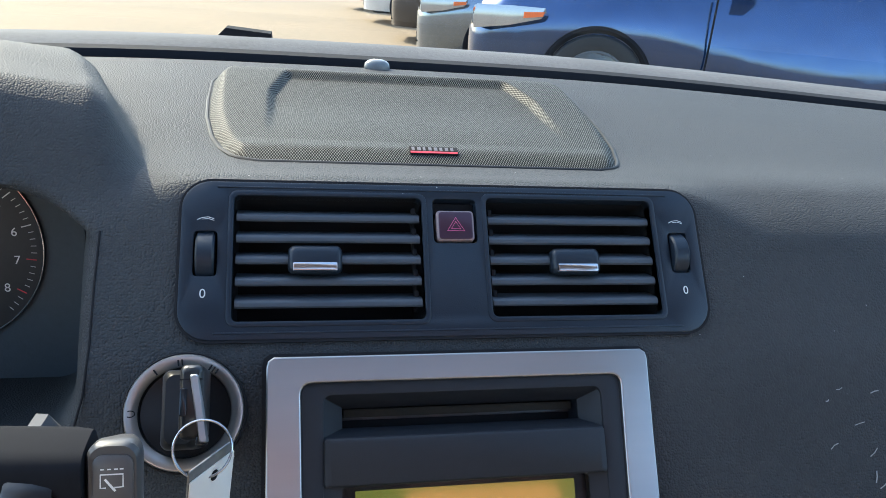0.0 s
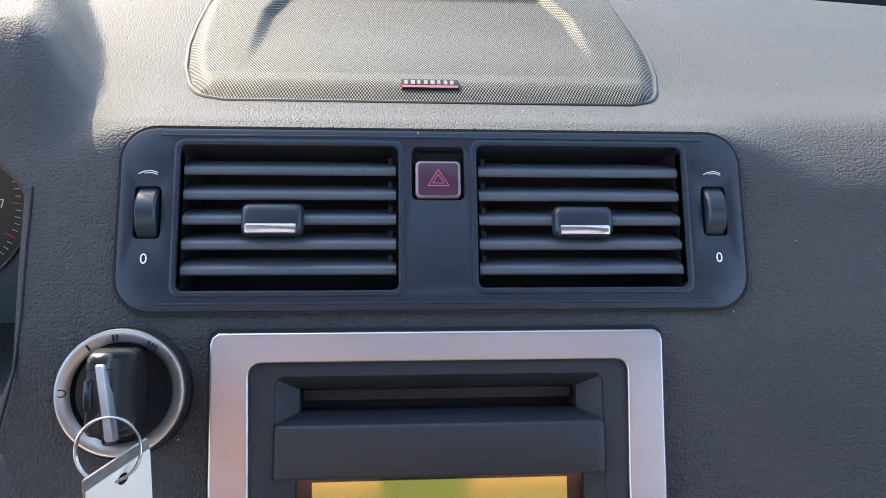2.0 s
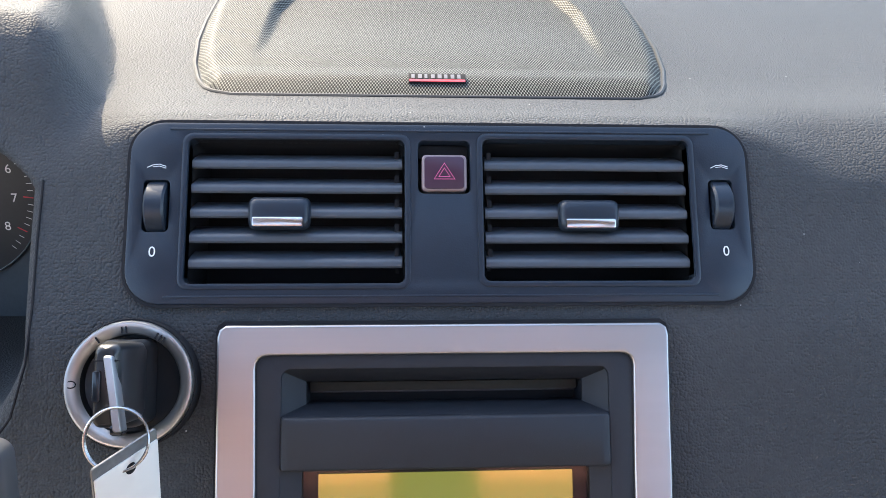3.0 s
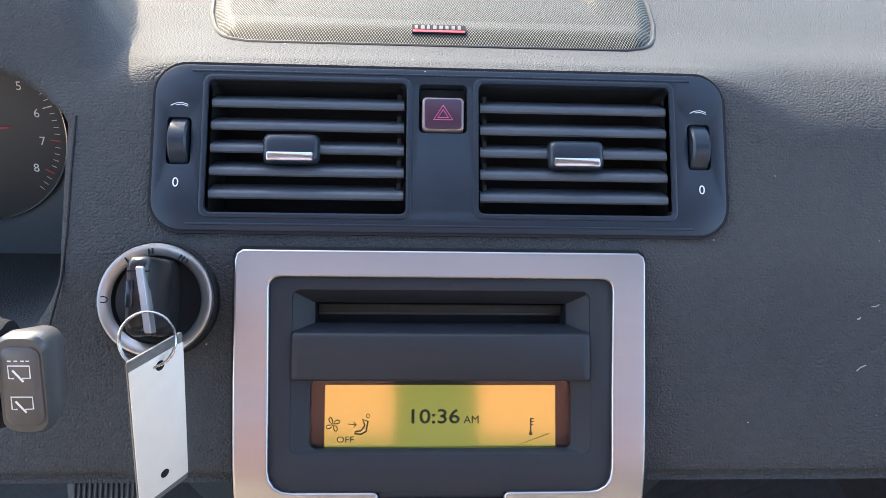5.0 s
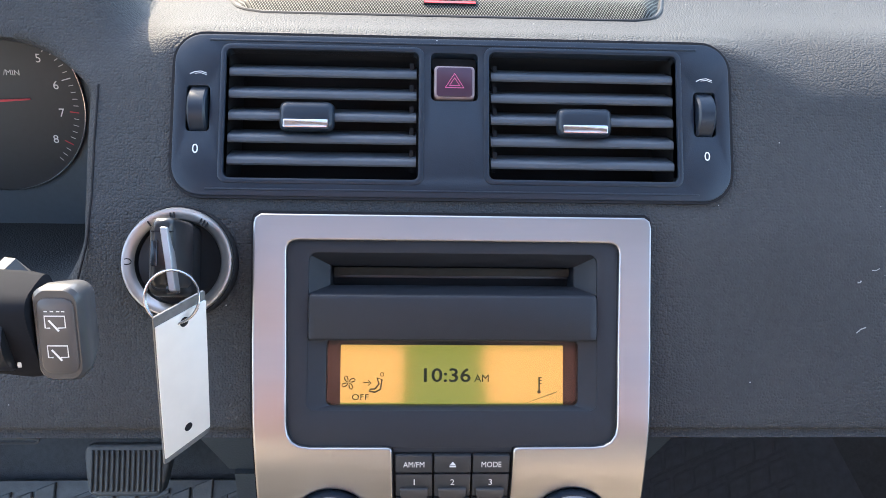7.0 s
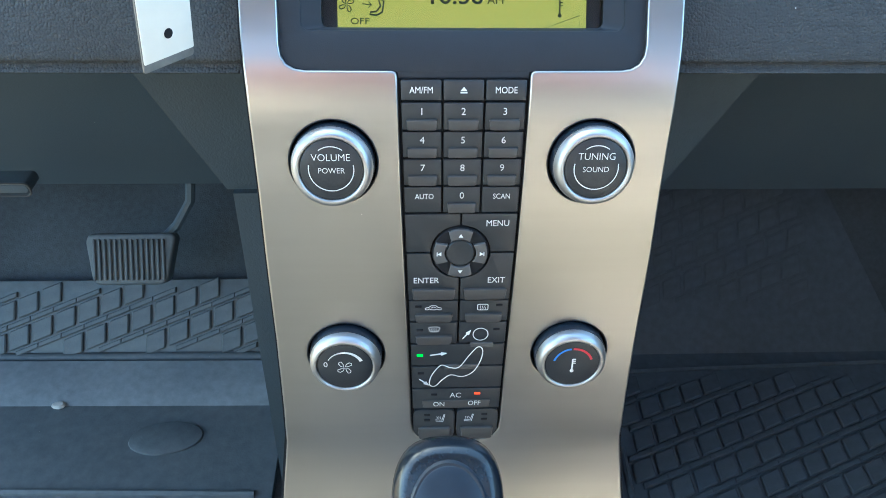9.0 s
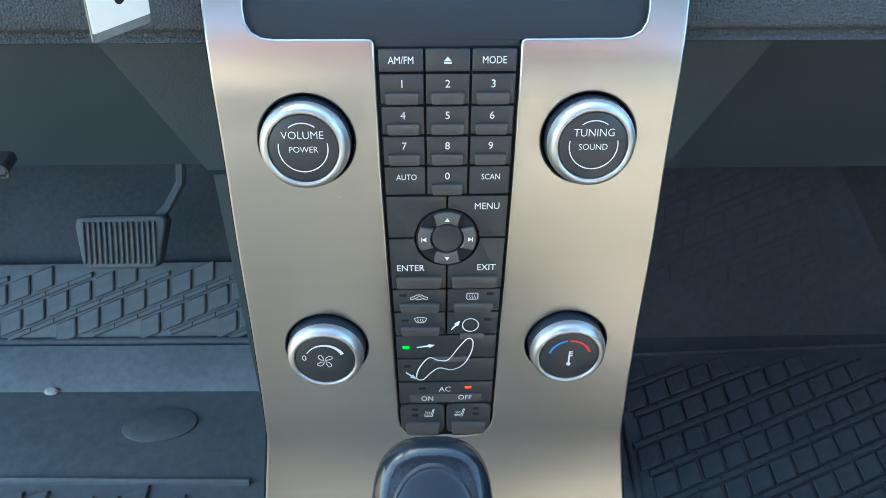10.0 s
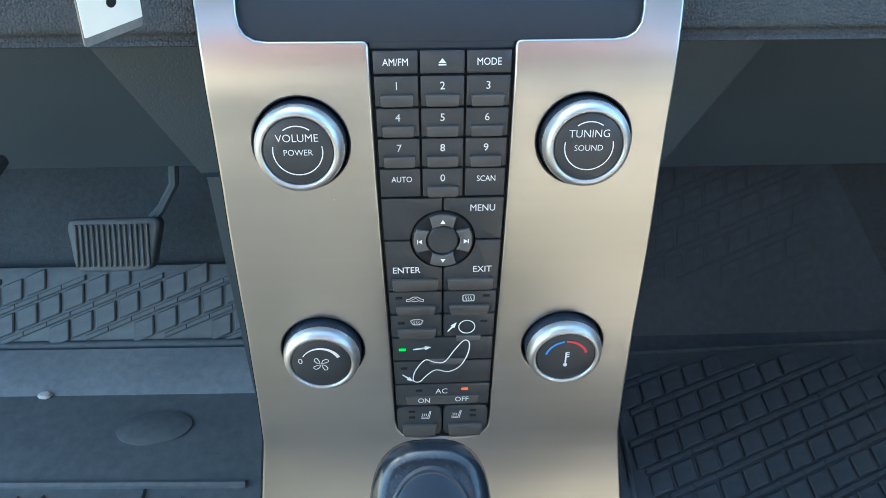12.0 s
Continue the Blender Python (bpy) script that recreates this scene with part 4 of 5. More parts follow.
part("lcd", moved(slab(rrect(-0.0572, lu(0.7735), 0.0572, lu(0.7985), 0.0004), -0.0115, -0.0104), L), LCD, display, "yellow-green backlit liquid crystal screen")
lens = part("lens", moved(slab(rrect(-0.0638, lu(0.7739), 0.0638, lu(0.8011), 0.003), -0.0076, -0.0070), L), LENS, display)
lens.visible_shadow = False
T = L @ Matrix.Translation((0, 0, -0.0102))
lettering("10:36", 0.0098, T @ Matrix.Translation((-0.0036, lu(0.7856), 0)), LCD_INK, display, wide=1.22, thin=0.00012)
lettering("AM", 0.0054, T @ Matrix.Translation((0.0152, lu(0.7845), 0)), LCD_INK, display)
lettering("OFF", 0.0042, T @ Matrix.Translation((-0.0470, lu(0.7766), 0)), LCD_INK, display, wide=1.2)
for q in range(4):
    petal = [(0.0002, 0.0003), (0.0010, 0.0016), (0.0024, 0.0022), (0.0033, 0.0016), (0.0032, 0.0008), (0.0018, 0.0003)]
    part("fan_mark", moved(ribbon(petal, 0.0005, closed=True), Matrix.Rotation(radians(90 * q), 4, "Z")), LCD_INK, display, m=T @ Matrix.Translation((-0.0530, lu(0.7828), 0)))
person = [(-0.0385, 0.7848), (-0.0375, 0.7822), (-0.0395, 0.7802), (-0.0420, 0.7800), (-0.0425, 0.7792), (-0.0395, 0.7788), (-0.0368, 0.7800), (-0.0360, 0.7840)]
part("airflow_mark", ribbon([(x, lu(z)) for x, z in person], 0.0008, closed=True), LCD_INK, display, m=T)
part("airflow_mark", join(ribbon(circle(-0.0360, lu(0.7862), 0.0009, 10), 0.0003, closed=True), ribbon([(-0.0458, lu(0.7830)), (-0.0418, lu(0.7826))], 0.0004), ribbon([(-0.0430, lu(0.7838)), (-0.0416, lu(0.7826)), (-0.0431, lu(0.7816))], 0.0004)), LCD_INK, display, m=T)
part("thermometer_mark", join(ribbon([(0.0448, lu(0.7795)), (0.0448, lu(0.7852))], 0.0007), ribbon([(0.0448, lu(0.7850)), (0.0462, lu(0.7850))], 0.0004), ribbon([(0.0448, lu(0.7838)), (0.0462, lu(0.7838))], 0.0004), ribbon([(0.0448, lu(0.7826)), (0.0462, lu(0.7826))], 0.0004), slab(circle(0.0448, lu(0.7790), 0.0009, 10), 0, 0.0002)), LCD_INK, display, m=T)
part("level_mark", ribbon([(0.0362, lu(0.7738)), (0.0540, lu(0.7738)), (0.0540, lu(0.7790))], 0.0003, closed=True), LCD_INK, display, m=T)

# keypad
part("keypad_bed", bent(slab([(x * 1.01, s) for x, s in fillet(bow(hole_pts[2:10] + [(0.030, 0.7600), (-0.030, 0.7600)]), 0.004)], -0.012, -0.0032, cuts=cuts[::2])), BLACK, stack)
part("keypad_lintel", bent(slab(bow([(-0.0300, 0.7545), (0.0300, 0.7545), (0.0305, 0.7592), (-0.0305, 0.7592)]), -0.010, -0.0024, 0.0006)), INSERT, stack)
G = 0.0005


def kx(z):
    """Half width of the key field at height z."""
    return float(np.interp(z, (0.5445, 0.575, 0.62, 0.644, 0.69, 0.753), (0.0248, 0.0252, 0.0260, 0.0266, 0.0279, 0.0291)))


def key(f0, f1, z0, z1, dish="", h=-0.0006, notch=None, corner=0.0006, mat=KEY):
    """One key between the fractions f0, f1 of the half width and heights z1 (top) and z0 (bottom); dish: a raised grip at its foot."""
    pts = [(f0 * kx(z0) + G, z0 + G), (f1 * kx(z0) - G, z0 + G), (f1 * kx(z1) - G, z1 - G), (f0 * kx(z1) + G, z1 - G)]
    ring = fillet(bow(pts), corner, 2)
    if notch:
        cx, cz, r = notch
        c, sc = Vector((cx, s_at(cz))), []
        for p in fillet(bow(pts), corner, 2):
            sc.append(p)
        ring = []
        dense = []
        for i, p in enumerate(sc):
            q = sc[(i + 1) % len(sc)]
            for t in range(12):
                dense.append(Vector(p) + (Vector(q) - Vector(p)) * t / 12)
        for p in dense:
            d = p - c
            ring.append(tuple(c + d.normalized() * r) if d.length < r else tuple(p))
    k = part("key", bent(slab(ring, -0.006, h, 0.00045)), mat, stack)
    if dish:
        a, b = (f0 * kx(z0), f1 * kx(z0))
        w, ht = b - a, (z1 - z0)
        fx, fz = {"foot": (0.12, 0.40), "low": (0.08, 0.26)}[dish]
        g = fillet(bow([(a + w * (fx + 0.03), z0 + ht * 0.03), (b - w * (fx + 0.03), z0 + ht * 0.03), (b - w * fx, z0 + ht * fz), (a + w * fx, z0 + ht * fz)]), 0.0008, 2)
        part("grip", bent(slab(g, -0.004, h + 0.0016, 0.0007)), GRIP, k)
    return k


def word(text, x, z, size, wide=0.95, h=0.0003):
    lettering(text, size, stack_frame(x, z, h), WHITE, stack, wide=wide)


def mark(points, x, z, w=0.0004, closed=False, h=0.0001, name="icon", mat=None, scale=1.0):
    part(name, ribbon([(a * scale, b * scale) for a, b in points], w, closed=closed), mat or WHITE, stack, m=stack_frame(x, z, h))


ROWS_Z = [0.7544, 0.7450, 0.7317, 0.7188, 0.7055, 0.6918]
THIRD = [(-1, -1 / 3), (-1 / 3, 1 / 3), (1 / 3, 1)]
names = [("AM/FM", "", "MODE"), ("1", "2", "3"), ("4", "5", "6"), ("7", "8", "9"), ("AUTO", "0", "SCAN")]
for r in range(5):
    z1, z0 = ROWS_Z[r], ROWS_Z[r + 1]
    for c in range(3):
        key(*THIRD[c], z0, z1, dish="foot" if r in (1, 2, 3) or (r == 4 and c == 1) else "", h=-0.0002 if r == 0 else -0.0006)
        xc = (THIRD[c][0] + THIRD[c][1]) / 2 * kx(z0)
        t = names[r][c]
        if len(t) == 1:
            word(t, xc, z1 - (z1 - z0) * 0.33, 0.0047, 1.0)
        elif t:
            word(t, xc + (0.0006 if r else 0), z1 - (z1 - z0) * (0.5 if r == 0 else 0.36), 0.0042 if r == 0 else 0.0038, 0.86)
part("eject_mark", join(slab([(-0.0016, 0), (0.0016, 0), (0, 0.0019)], 0, 0.0002), slab(rrect(-0.0016, -0.0010, 0.0016, -0.0004, 0.0001), 0, 0.0002)), WHITE, stack, m=stack_frame(0, 0.7494, 0.0000))
NAV = (0.0, 0.6708, 0.0152)
key(-1, 0, 0.6708, 0.6918, notch=NAV)
key(0, 1, 0.6708, 0.6918, notch=NAV)
key(-1, 0, 0.6427, 0.6708, dish="low", notch=NAV)
key(0, 1, 0.6427, 0.6708, dish="low", notch=NAV)
word("MENU", 0.0180, 0.6868, 0.0046, 0.92)
word("ENTER", -0.0172, 0.6552, 0.0048, 0.92)
word("EXIT", 0.0186, 0.6552, 0.0048, 0.92)
N = stack_frame(0, 0.6708)
pad = part("navigation_pad", moved(lathe([(0.0143, -0.006), (0.0143, -0.0012), (0.0138, -0.0004), (0.0128, -0.0002), (0.0085, -0.0012), (0, -0.0012)], 48), N), BLACK, stack, "round four-way navigation button")
for q in range(4):
    a0 = 90 * q
    ring = arc_pts(0.0136, a0 + 27, a0 - 27, 10) + arc_pts(0.0078, a0 - 38, a0 + 38, 10)
    part("arrow_key", moved(slab(ring, -0.002, 0.0010, 0.0008, seg=3), N), NAVKEY, pad)
part("centre_key", moved(lathe([(0.0072, -0.003), (0.0072, -0.0002), (0.0066, 0.0003), (0.003, -0.0001), (0, -0.0002)], 36), N), KEY, pad)
for q, pts in enumerate(([(-0.0011, -0.0008), (0.0011, -0.0008), (0, 0.001)], [(-0.0011, 0.0008), (0, -0.001), (0.0011, 0.0008)])):
    part("arrow_mark", slab(pts, 0.0008, 0.0012), WHITE, pad, m=N @ Matrix.Translation((0, 0.0102 if q == 0 else -0.0102, 0)))
for s in (-1, 1):
    tri_ = [(s * 0.0012, 0), (-s * 0.0006, 0.0011), (-s * 0.0006, -0.0011)]
    part("skip_mark", join(slab(tri_ if s > 0 else tri_[::-1], 0.0008, 0.0012), slab(rrect(s * 0.0015 - 0.0002, -0.0011, s * 0.0015 + 0.0002, 0.0011, 0.0001), 0.0008, 0.0012)), WHITE, pad, m=N @ Matrix.Translation((s * 0.0102, 0, 0)))
# climate keys
for z1, z0 in ((0.6427, 0.6289), (0.6289, 0.6145)):
    key(-1, 0, z0, z1, dish="foot")
    if z1 > 0.64:
        key(0, 1, z0, z1, dish="foot")
key(0, 1, 0.6145, 0.6289)
key(-1, 1, 0.5993, 0.6145)
key(-1, 1, 0.5834, 0.5993)
key(-1, 1, 0.5680, 0.5834)
key(-1, 0, 0.5455, 0.5680, dish="foot", corner=0.004)
key(0, 1, 0.5455, 0.5680, dish="foot", corner=0.004)


def led(x, z, mat, w=0.0034, hh=0.0012):
    part("indicator", bent(slab(rrect(x - w / 2, s_at(z) - hh / 2, x + w / 2, s_at(z) + hh / 2, 0.0003), -0.001, -0.0001, 0.0001)), mat, stack)


for x, z in ((-0.0212, 0.6390), (0.0212, 0.6395), (-0.0205, 0.6238), (0.0205, 0.6240), (-0.0200, 0.5945), (-0.0125, 0.5790), (-0.0165, 0.5640), (-0.0165, 0.5598), (0.0165, 0.5640), (0.0165, 0.5602)):
    led(x, z, BLACK)
led(-0.0205, 0.6070, GREEN_LED)
led(0.0118, 0.5795, RED_LED)
word("AC", -0.0005, 0.5788, 0.0050)
word("ON", -0.0098, 0.5728, 0.0047, 0.9, 0.0008)
word("OFF", 0.0102, 0.5733, 0.0047, 0.9, 0.0008)
part("grip", bent(slab(fillet(bow([(-0.0185, 0.5690), (0.0185, 0.5690), (0.0195, 0.5748), (-0.0195, 0.5748)]), 0.0008, 2), -0.004, -0.0001, 0.0005)), GRIP, stack)
for x0, x1, z in ((0.0068, 0.0192, 0.6140), (-0.0070, 0.0112, 0.5990)):
    part("grip", bent(slab(rrect(x0, s_at(z) - 0.0015, x1, s_at(z) + 0.0015, 0.0004), -0.003, 0.0003, 0.0003)), NAVKEY, stack)
car_shape = [(-0.0042, -0.0007), (-0.0042, 0.0003), (-0.0026, 0.0007), (-0.0012, 0.0018), (0.0012, 0.0018), (0.0024, 0.0007), (0.0040, 0.0003), (0.0040, -0.0008), (0.0026, -0.0008), (0.0018, -0.0003), (0.0008, -0.0008), (-0.0012, -0.0008), (-0.0020, -0.0002), (-0.0030, -0.0008)]
mark(car_shape, -0.0133, 0.6382, closed=True)
mark([(-0.0014, 0.0002), (0.0, 0.0010), (0.0014, 0.0004)], -0.0133, 0.6382, w=0.0003)
mark(rrect(-0.0027, -0.0018, 0.0027, 0.0018, 0.0006, 3), 0.0125, 0.6388, closed=True)
fan_screen = [(-0.0031, 0.0012), (-0.0016, 0.0019), (0.0016, 0.0019), (0.0031, 0.0012), (0.0020, -0.0010), (0, -0.0014), (-0.0020, -0.0010)]
mark(fan_screen, -0.0128, 0.6245, closed=True)
for x, z in ((0.0125, 0.6386), (-0.0128, 0.6243)):
    for dx in (-0.0012, 0, 0.0012):
        mark([(dx, -0.0014), (dx + 0.0003, -0.0004), (dx - 0.0003, 0.0002), (dx, 0.0012)], x, z, w=0.0003)
mark(circle(0, 0, 0.0040, 28), 0.0120, 0.6213, closed=True, w=0.0005)
sitter = catmull([(-0.0118, 0.5975, 0), (-0.0085, 0.6008, 0), (-0.0040, 0.5990, 0), (0.0010, 0.5992, 0), (0.0062, 0.6070, 0), (0.0108, 0.6128, 0), (0.0135, 0.6110, 0), (0.0128, 0.6040, 0), (0.0090, 0.5960, 0), (0.0030, 0.5925, 0), (-0.0035, 0.5938, 0), (-0.0080, 0.5905, 0), (-0.0120, 0.5860, 0), (-0.0152, 0.5870, 0), (-0.0145, 0.5925, 0), (-0.0118, 0.5975, 0)], 5)[:-1]
part("airflow_mark", bent(ribbon([(p.x, s_at(p.y)) for p in sitter], 0.0006, 0, 0.0004, closed=True)), WHITE, stack)


def arrow(x0, z0, x1, z1):
    a, b = Vector((x0, s_at(z0))), Vector((x1, s_at(z1)))
    d = (b - a).normalized()
    n = Vector((-d.y, d.x))
    tip = b - d * 0.0030
    part("arrow_mark", bent(slab([tuple(a + n * 0.00015), tuple(a - n * 0.00015), tuple(tip - n * 0.0003), tuple(tip - n * 0.0011), tuple(b), tuple(tip + n * 0.0011), tuple(tip + n * 0.0003)], -0.0004, 0.0002)), WHITE, stack)


arrow(-0.0150, 0.6072, -0.0060, 0.6085)
arrow(-0.0208, 0.5905, -0.0155, 0.5862)
arrow(0.0025, 0.6182, 0.0068, 0.6235)
for s in (-1, 1):
    x = s * 0.0082 - 0.0008
    seat_icon = [(-0.0026, -0.0012), (0.0010, -0.0016), (0.0022, 0.0028), (0.0028, 0.0028), (0.0016, -0.0026), (-0.0024, -0.0022)]
    mark(seat_icon, x, 0.5620, closed=True, w=0.0004)
    for dx in (-0.0018, -0.0008, 0.0002):
        mark([(dx, -0.0006), (dx + 0.0003, 0.0003), (dx - 0.0002, 0.0012)], x, 0.5620, w=0.0003)


# ---- gear lever and tunnel ----
single("tunnel", loft([[(-0.15, y, FLOOR - 0.02), (-0.135, y, h), (-0.11, y, h + 0.02), (0.11, y, h + 0.02), (0.135, y, h), (0.15, y, FLOOR - 0.02)] for y, h in ((-0.54, 0.36), (0.08, 0.36), (0.14, 0.38))]), TUNNEL, "grey-beige centre tunnel between the footwells", "tunnel", kind="structure")
single("console_base", loft([[(-0.165, y, FLOOR - 0.02), (-0.150, y, 0.60), (0.150, y, 0.60), (0.165, y, FLOOR - 0.02)] for y in (0.355, 0.80)]), UNDER, "dark plastic console side below the dashboard", "console base", kind="structure")
gear = thing("gear_lever", (-0.006, 0.10, 0.40), "worn dark gear lever knob with a blue-grey cap", "gear lever")
GA = plane_frame((-0.0085, 0.1045, 0.6078), (0, 0.80, 0.60))


def squircle(rx, ry, h, p=2.8, n=40):
    out = []
    for i in range(n):
        a = 2 * math.pi * i / n
        c, s = math.cos(a), math.sin(a)
        out.append((rx * math.copysign(abs(c) ** (2 / p), c), ry * math.copysign(abs(s) ** (2 / p), s), h))
    return out


part("knob", moved(loft([squircle(0.014, 0.014, -0.07), squircle(0.018, 0.020, -0.045), squircle(0.0245, 0.031, -0.022), squircle(0.0262, 0.034, -0.010), squircle(0.0250, 0.0325, -0.003), squircle(0.0215, 0.0285, 0.0010), squircle(0.0190, 0.0255, 0.0018)]), GA), KNOB, gear)
part("cap", moved(lathe([(0.0182, -0.002), (0.0182, 0.0018), (0.0172, 0.0030), (0.0162, 0.0027), (0.0158, 0.0030), (0, 0.0036)], 48), GA @ Matrix.Diagonal((1, 1.32, 1, 1))), TRIM, gear, "smooth blue-grey oval cap")
part("shaft", tube([GA @ Vector((0, 0, -0.065)), (-0.007, 0.115, 0.40)], 0.008, 12), CHROME, gear)
part("boot", lathe([(0.045, 0.0), (0.042, 0.015), (0.025, 0.05), (0.014, 0.08), (0.0, 0.081)], 24), BLACK, gear, m=Matrix.Translation((-0.007, 0.112, 0.375)))


# ---- ignition, key and tag ----
I = plane_frame((-0.1393, 0.2915, 0.8300), (0, 0.574, 0.819))
ign = thing("ignition_switch", (-0.1393, 0.29, 0.83), "round ignition lock with a satin silver ring on the dashboard", "ignition")
LOCK = I @ Matrix.Translation((0.0013, 0, 0)) @ Matrix.Scale(1.04, 4)
part("collar", moved(lathe([(0.0275, -0.010), (0.0275, 0.0), (0.0270, 0.0006), (0.0262, 0.0004)], 64), LOCK), BLACK, ign)
part("ring", moved(lathe([(0.0263, -0.008), (0.0263, 0.0022), (0.0257, 0.0030), (0.0248, 0.0032), (0.0212, 0.0014), (0.0205, 0.0006), (0.0204, -0.008)], 64), LOCK), SATIN, ign, "satin silver ring with position marks")
part("bowl", moved(lathe([(0.0205, 0.0006), (0.0200, -0.0035), (0.012, -0.0050), (0.0, -0.0052)], 48), LOCK), FOB, ign)
for pts, ang in ((("I",), 126), (("I", "I"), 96.5), (("I", "I", "I"), 57)):
    for k in range(len(pts)):
        off = (k - (len(pts) - 1) / 2) * 0.0017
        part("position_mark", slab(rrect(-0.00036, -0.0021, 0.00036, 0.0021, 0.0001), 0, 0.0004), BLACK, ign, m=LOCK @ Matrix.Rotation(radians(ang - 90), 4, "Z") @ Matrix.Translation((off, 0.0232, 0.0024)))
part("position_mark", ribbon([(0.0021 * math.cos(t), 0.0014 * math.sin(t)) for t in [2 * math.pi * i / 16 for i in range(16)]], 0.0005, 0, 0.0006, True), BLACK, ign, m=LOCK @ Matrix.Translation((-0.0232, 0.0, 0.0024)))
keyfob = thing("car_key", (-0.130, 0.26, 0.86), "black car key with a bright metal edge inserted in the ignition", "car key")
secs = [[(x, y, h) for x, y in rrect(-0.0075 + g, -0.0172 + g, 0.0110 - g, 0.0192 - g, 0.004)] for h, g in ((-0.0045, 0.0), (0.012, 0.0), (0.019, 0.0012), (0.022, 0.003))]
part("body", moved(loft(secs), I), FOB, keyfob, "glossy black lock barrel grip")
secs = [[(x, y, h) for x, y in rrect(0.0052 + g, -0.0125 + g, 0.0150 - g, 0.0184 - g, 0.0028)] for h, g in ((0.018, 0.0014), (0.024, 0.0), (0.0485, 0.0), (0.0510, 0.0006), (0.0522, 0.0018))]
fob = part("fob", moved(loft(secs), I), FOB, keyfob, "black flip key housing")
part("fob_button", moved(slab(rrect(0.0058, -0.0030, 0.0088, 0.0085, 0.0008), 0.0505, 0.0532, 0.0005), I), GLOSS, fob)
part("fob_seam", moved(slab(rrect(0.0056, 0.0118, 0.0146, 0.0123, 0.0001), 0.0490, 0.0526), I), BLACK, fob)
secs = [[(x + 0.0137 - 0.165 * y, y, h) for x, y in rrect(-0.0017 + g, -0.0138 + g, 0.0017 - g, 0.0140 - g, 0.0010)] for h, g in ((0.0490, 0.0), (0.0538, 0.0), (0.0546, 0.0005))]
part("metal_edge", moved(loft(secs), I), BRUSHED, keyfob, "bright polished metal edge")
part("ring_eye", moved(box(0.0125, -0.0150, 0.0470, 0.0172, -0.0110, 0.0530, 0.001), I), GLOSS, keyfob)
RING = plane_frame((-0.1236, 0.2382, 0.8476), (0, 0.55, 0.83))
single("key_ring", join(tube([RING @ Vector((0.0115 * math.cos(2 * math.pi * i / 48), 0.0115 * math.sin(2 * math.pi * i / 48), 0.0004)) for i in range(48)], 0.00055, 8, True),
                        tube([RING @ Vector((0.0115 * math.cos(2 * math.pi * i / 48), 0.0115 * math.sin(2 * math.pi * i / 48), -0.0005)) for i in range(6, 46)], 0.00055, 8)), STEEL, "thin split steel key ring hanging from the key", "key ring")
tag = thing("key_tag", (-0.125, 0.236, 0.80), "blank white paper tag in a clear sleeve on the key ring", "key tag")
tg_u = Vector((0.1038, 0.0261, 0.9943)).normalized()
tg_x = (Vector((0.5486, 0.8323, -0.0791)) - tg_u * Vector((0.5486, 0.8323, -0.0791)).dot(tg_u)).normalized()
tg_n = tg_x.cross(tg_u)
TG = Matrix(((tg_x.x, tg_u.x, tg_n.x, -0.1197), (tg_x.y, tg_u.y, tg_n.y, 0.2345), (tg_x.z, tg_u.z, tg_n.z, 0.8375), (0, 0, 0, 1)))
sleeve_ring = rrect(-0.0150, -0.0752, 0.0126, 0.0101, 0.0012)
card_ring = rrect(-0.0147, -0.0712, 0.0124, 0.0052, 0.0006)
part("sleeve", moved(slab(sleeve_ring, -0.0006, 0.0002, 0.0002), TG), SLEEVE, tag, "clear plastic sleeve ends")
part("card", moved(slab(card_ring, 0.0003, 0.0008, 0.0001), TG), PAPER, tag, "blank white card")
part("eyelet", moved(slab([(0.0022 * math.cos(a), 0.0024 * math.sin(a) + 0.0002) for a in [2 * math.pi * i / 20 for i in range(20)]], 0.0006, 0.0011), TG), BLACK, tag)
part("eyelet", moved(slab([(0.0022 * math.cos(a) - 0.0008, 0.0022 * math.sin(a) - 0.0610) for a in [2 * math.pi * i / 20 for i in range(20)]], 0.0006, 0.0011), TG), BLACK, tag)


# ---- instrument cluster ----
DG = plane_frame((-0.3205, 0.4860, 0.836), (0, 0.15, 0.99))
cluster = thing("instrument_cluster", (-0.31, 0.45, 0.84), "dark instrument cluster with a round rev counter dial", "instrument cluster")
part("face", moved(slab(rrect(-0.24, -0.17, 0.092, 0.085, 0.01), -0.006, -0.002), DG), UNDER, cluster)
part("seam", tube([V @ Vector((x, u, 0.0004)) for x, u in ((-0.1835, 0.058), (-0.1842, 0.03), (-0.1842, 0.0), (-0.1855, -0.025), (-0.190, -0.048), (-0.200, -0.064))], 0.0006, 6), BLACK, cluster, "thin dark seam beside the instruments")
dial = part("dial", moved(lathe([(0.0662, -0.003), (0.0662, 0.0), (0.064, 0.0006), (0, 0.0006)], 72), DG), DIAL, cluster, "grey rev counter dial with white numerals")
part("dial_rim", moved(tube([(0.0663 * math.cos(2 * math.pi * i / 72), 0.0663 * math.sin(2 * math.pi * i / 72), 0.0008) for i in range(72)], 0.0005, 6, True), DG), CHROME, dial, "thin bright rim")
for n_, ang in (("4", 62), ("5", 37), ("6", 13.5), ("7", -9), ("8", -33)):
    a = radians(ang)
    lettering(n_, 0.0085, DG @ Matrix.Translation((0.0500 * math.cos(a), 0.0500 * math.sin(a), 0.0009)), WHITE, dial)
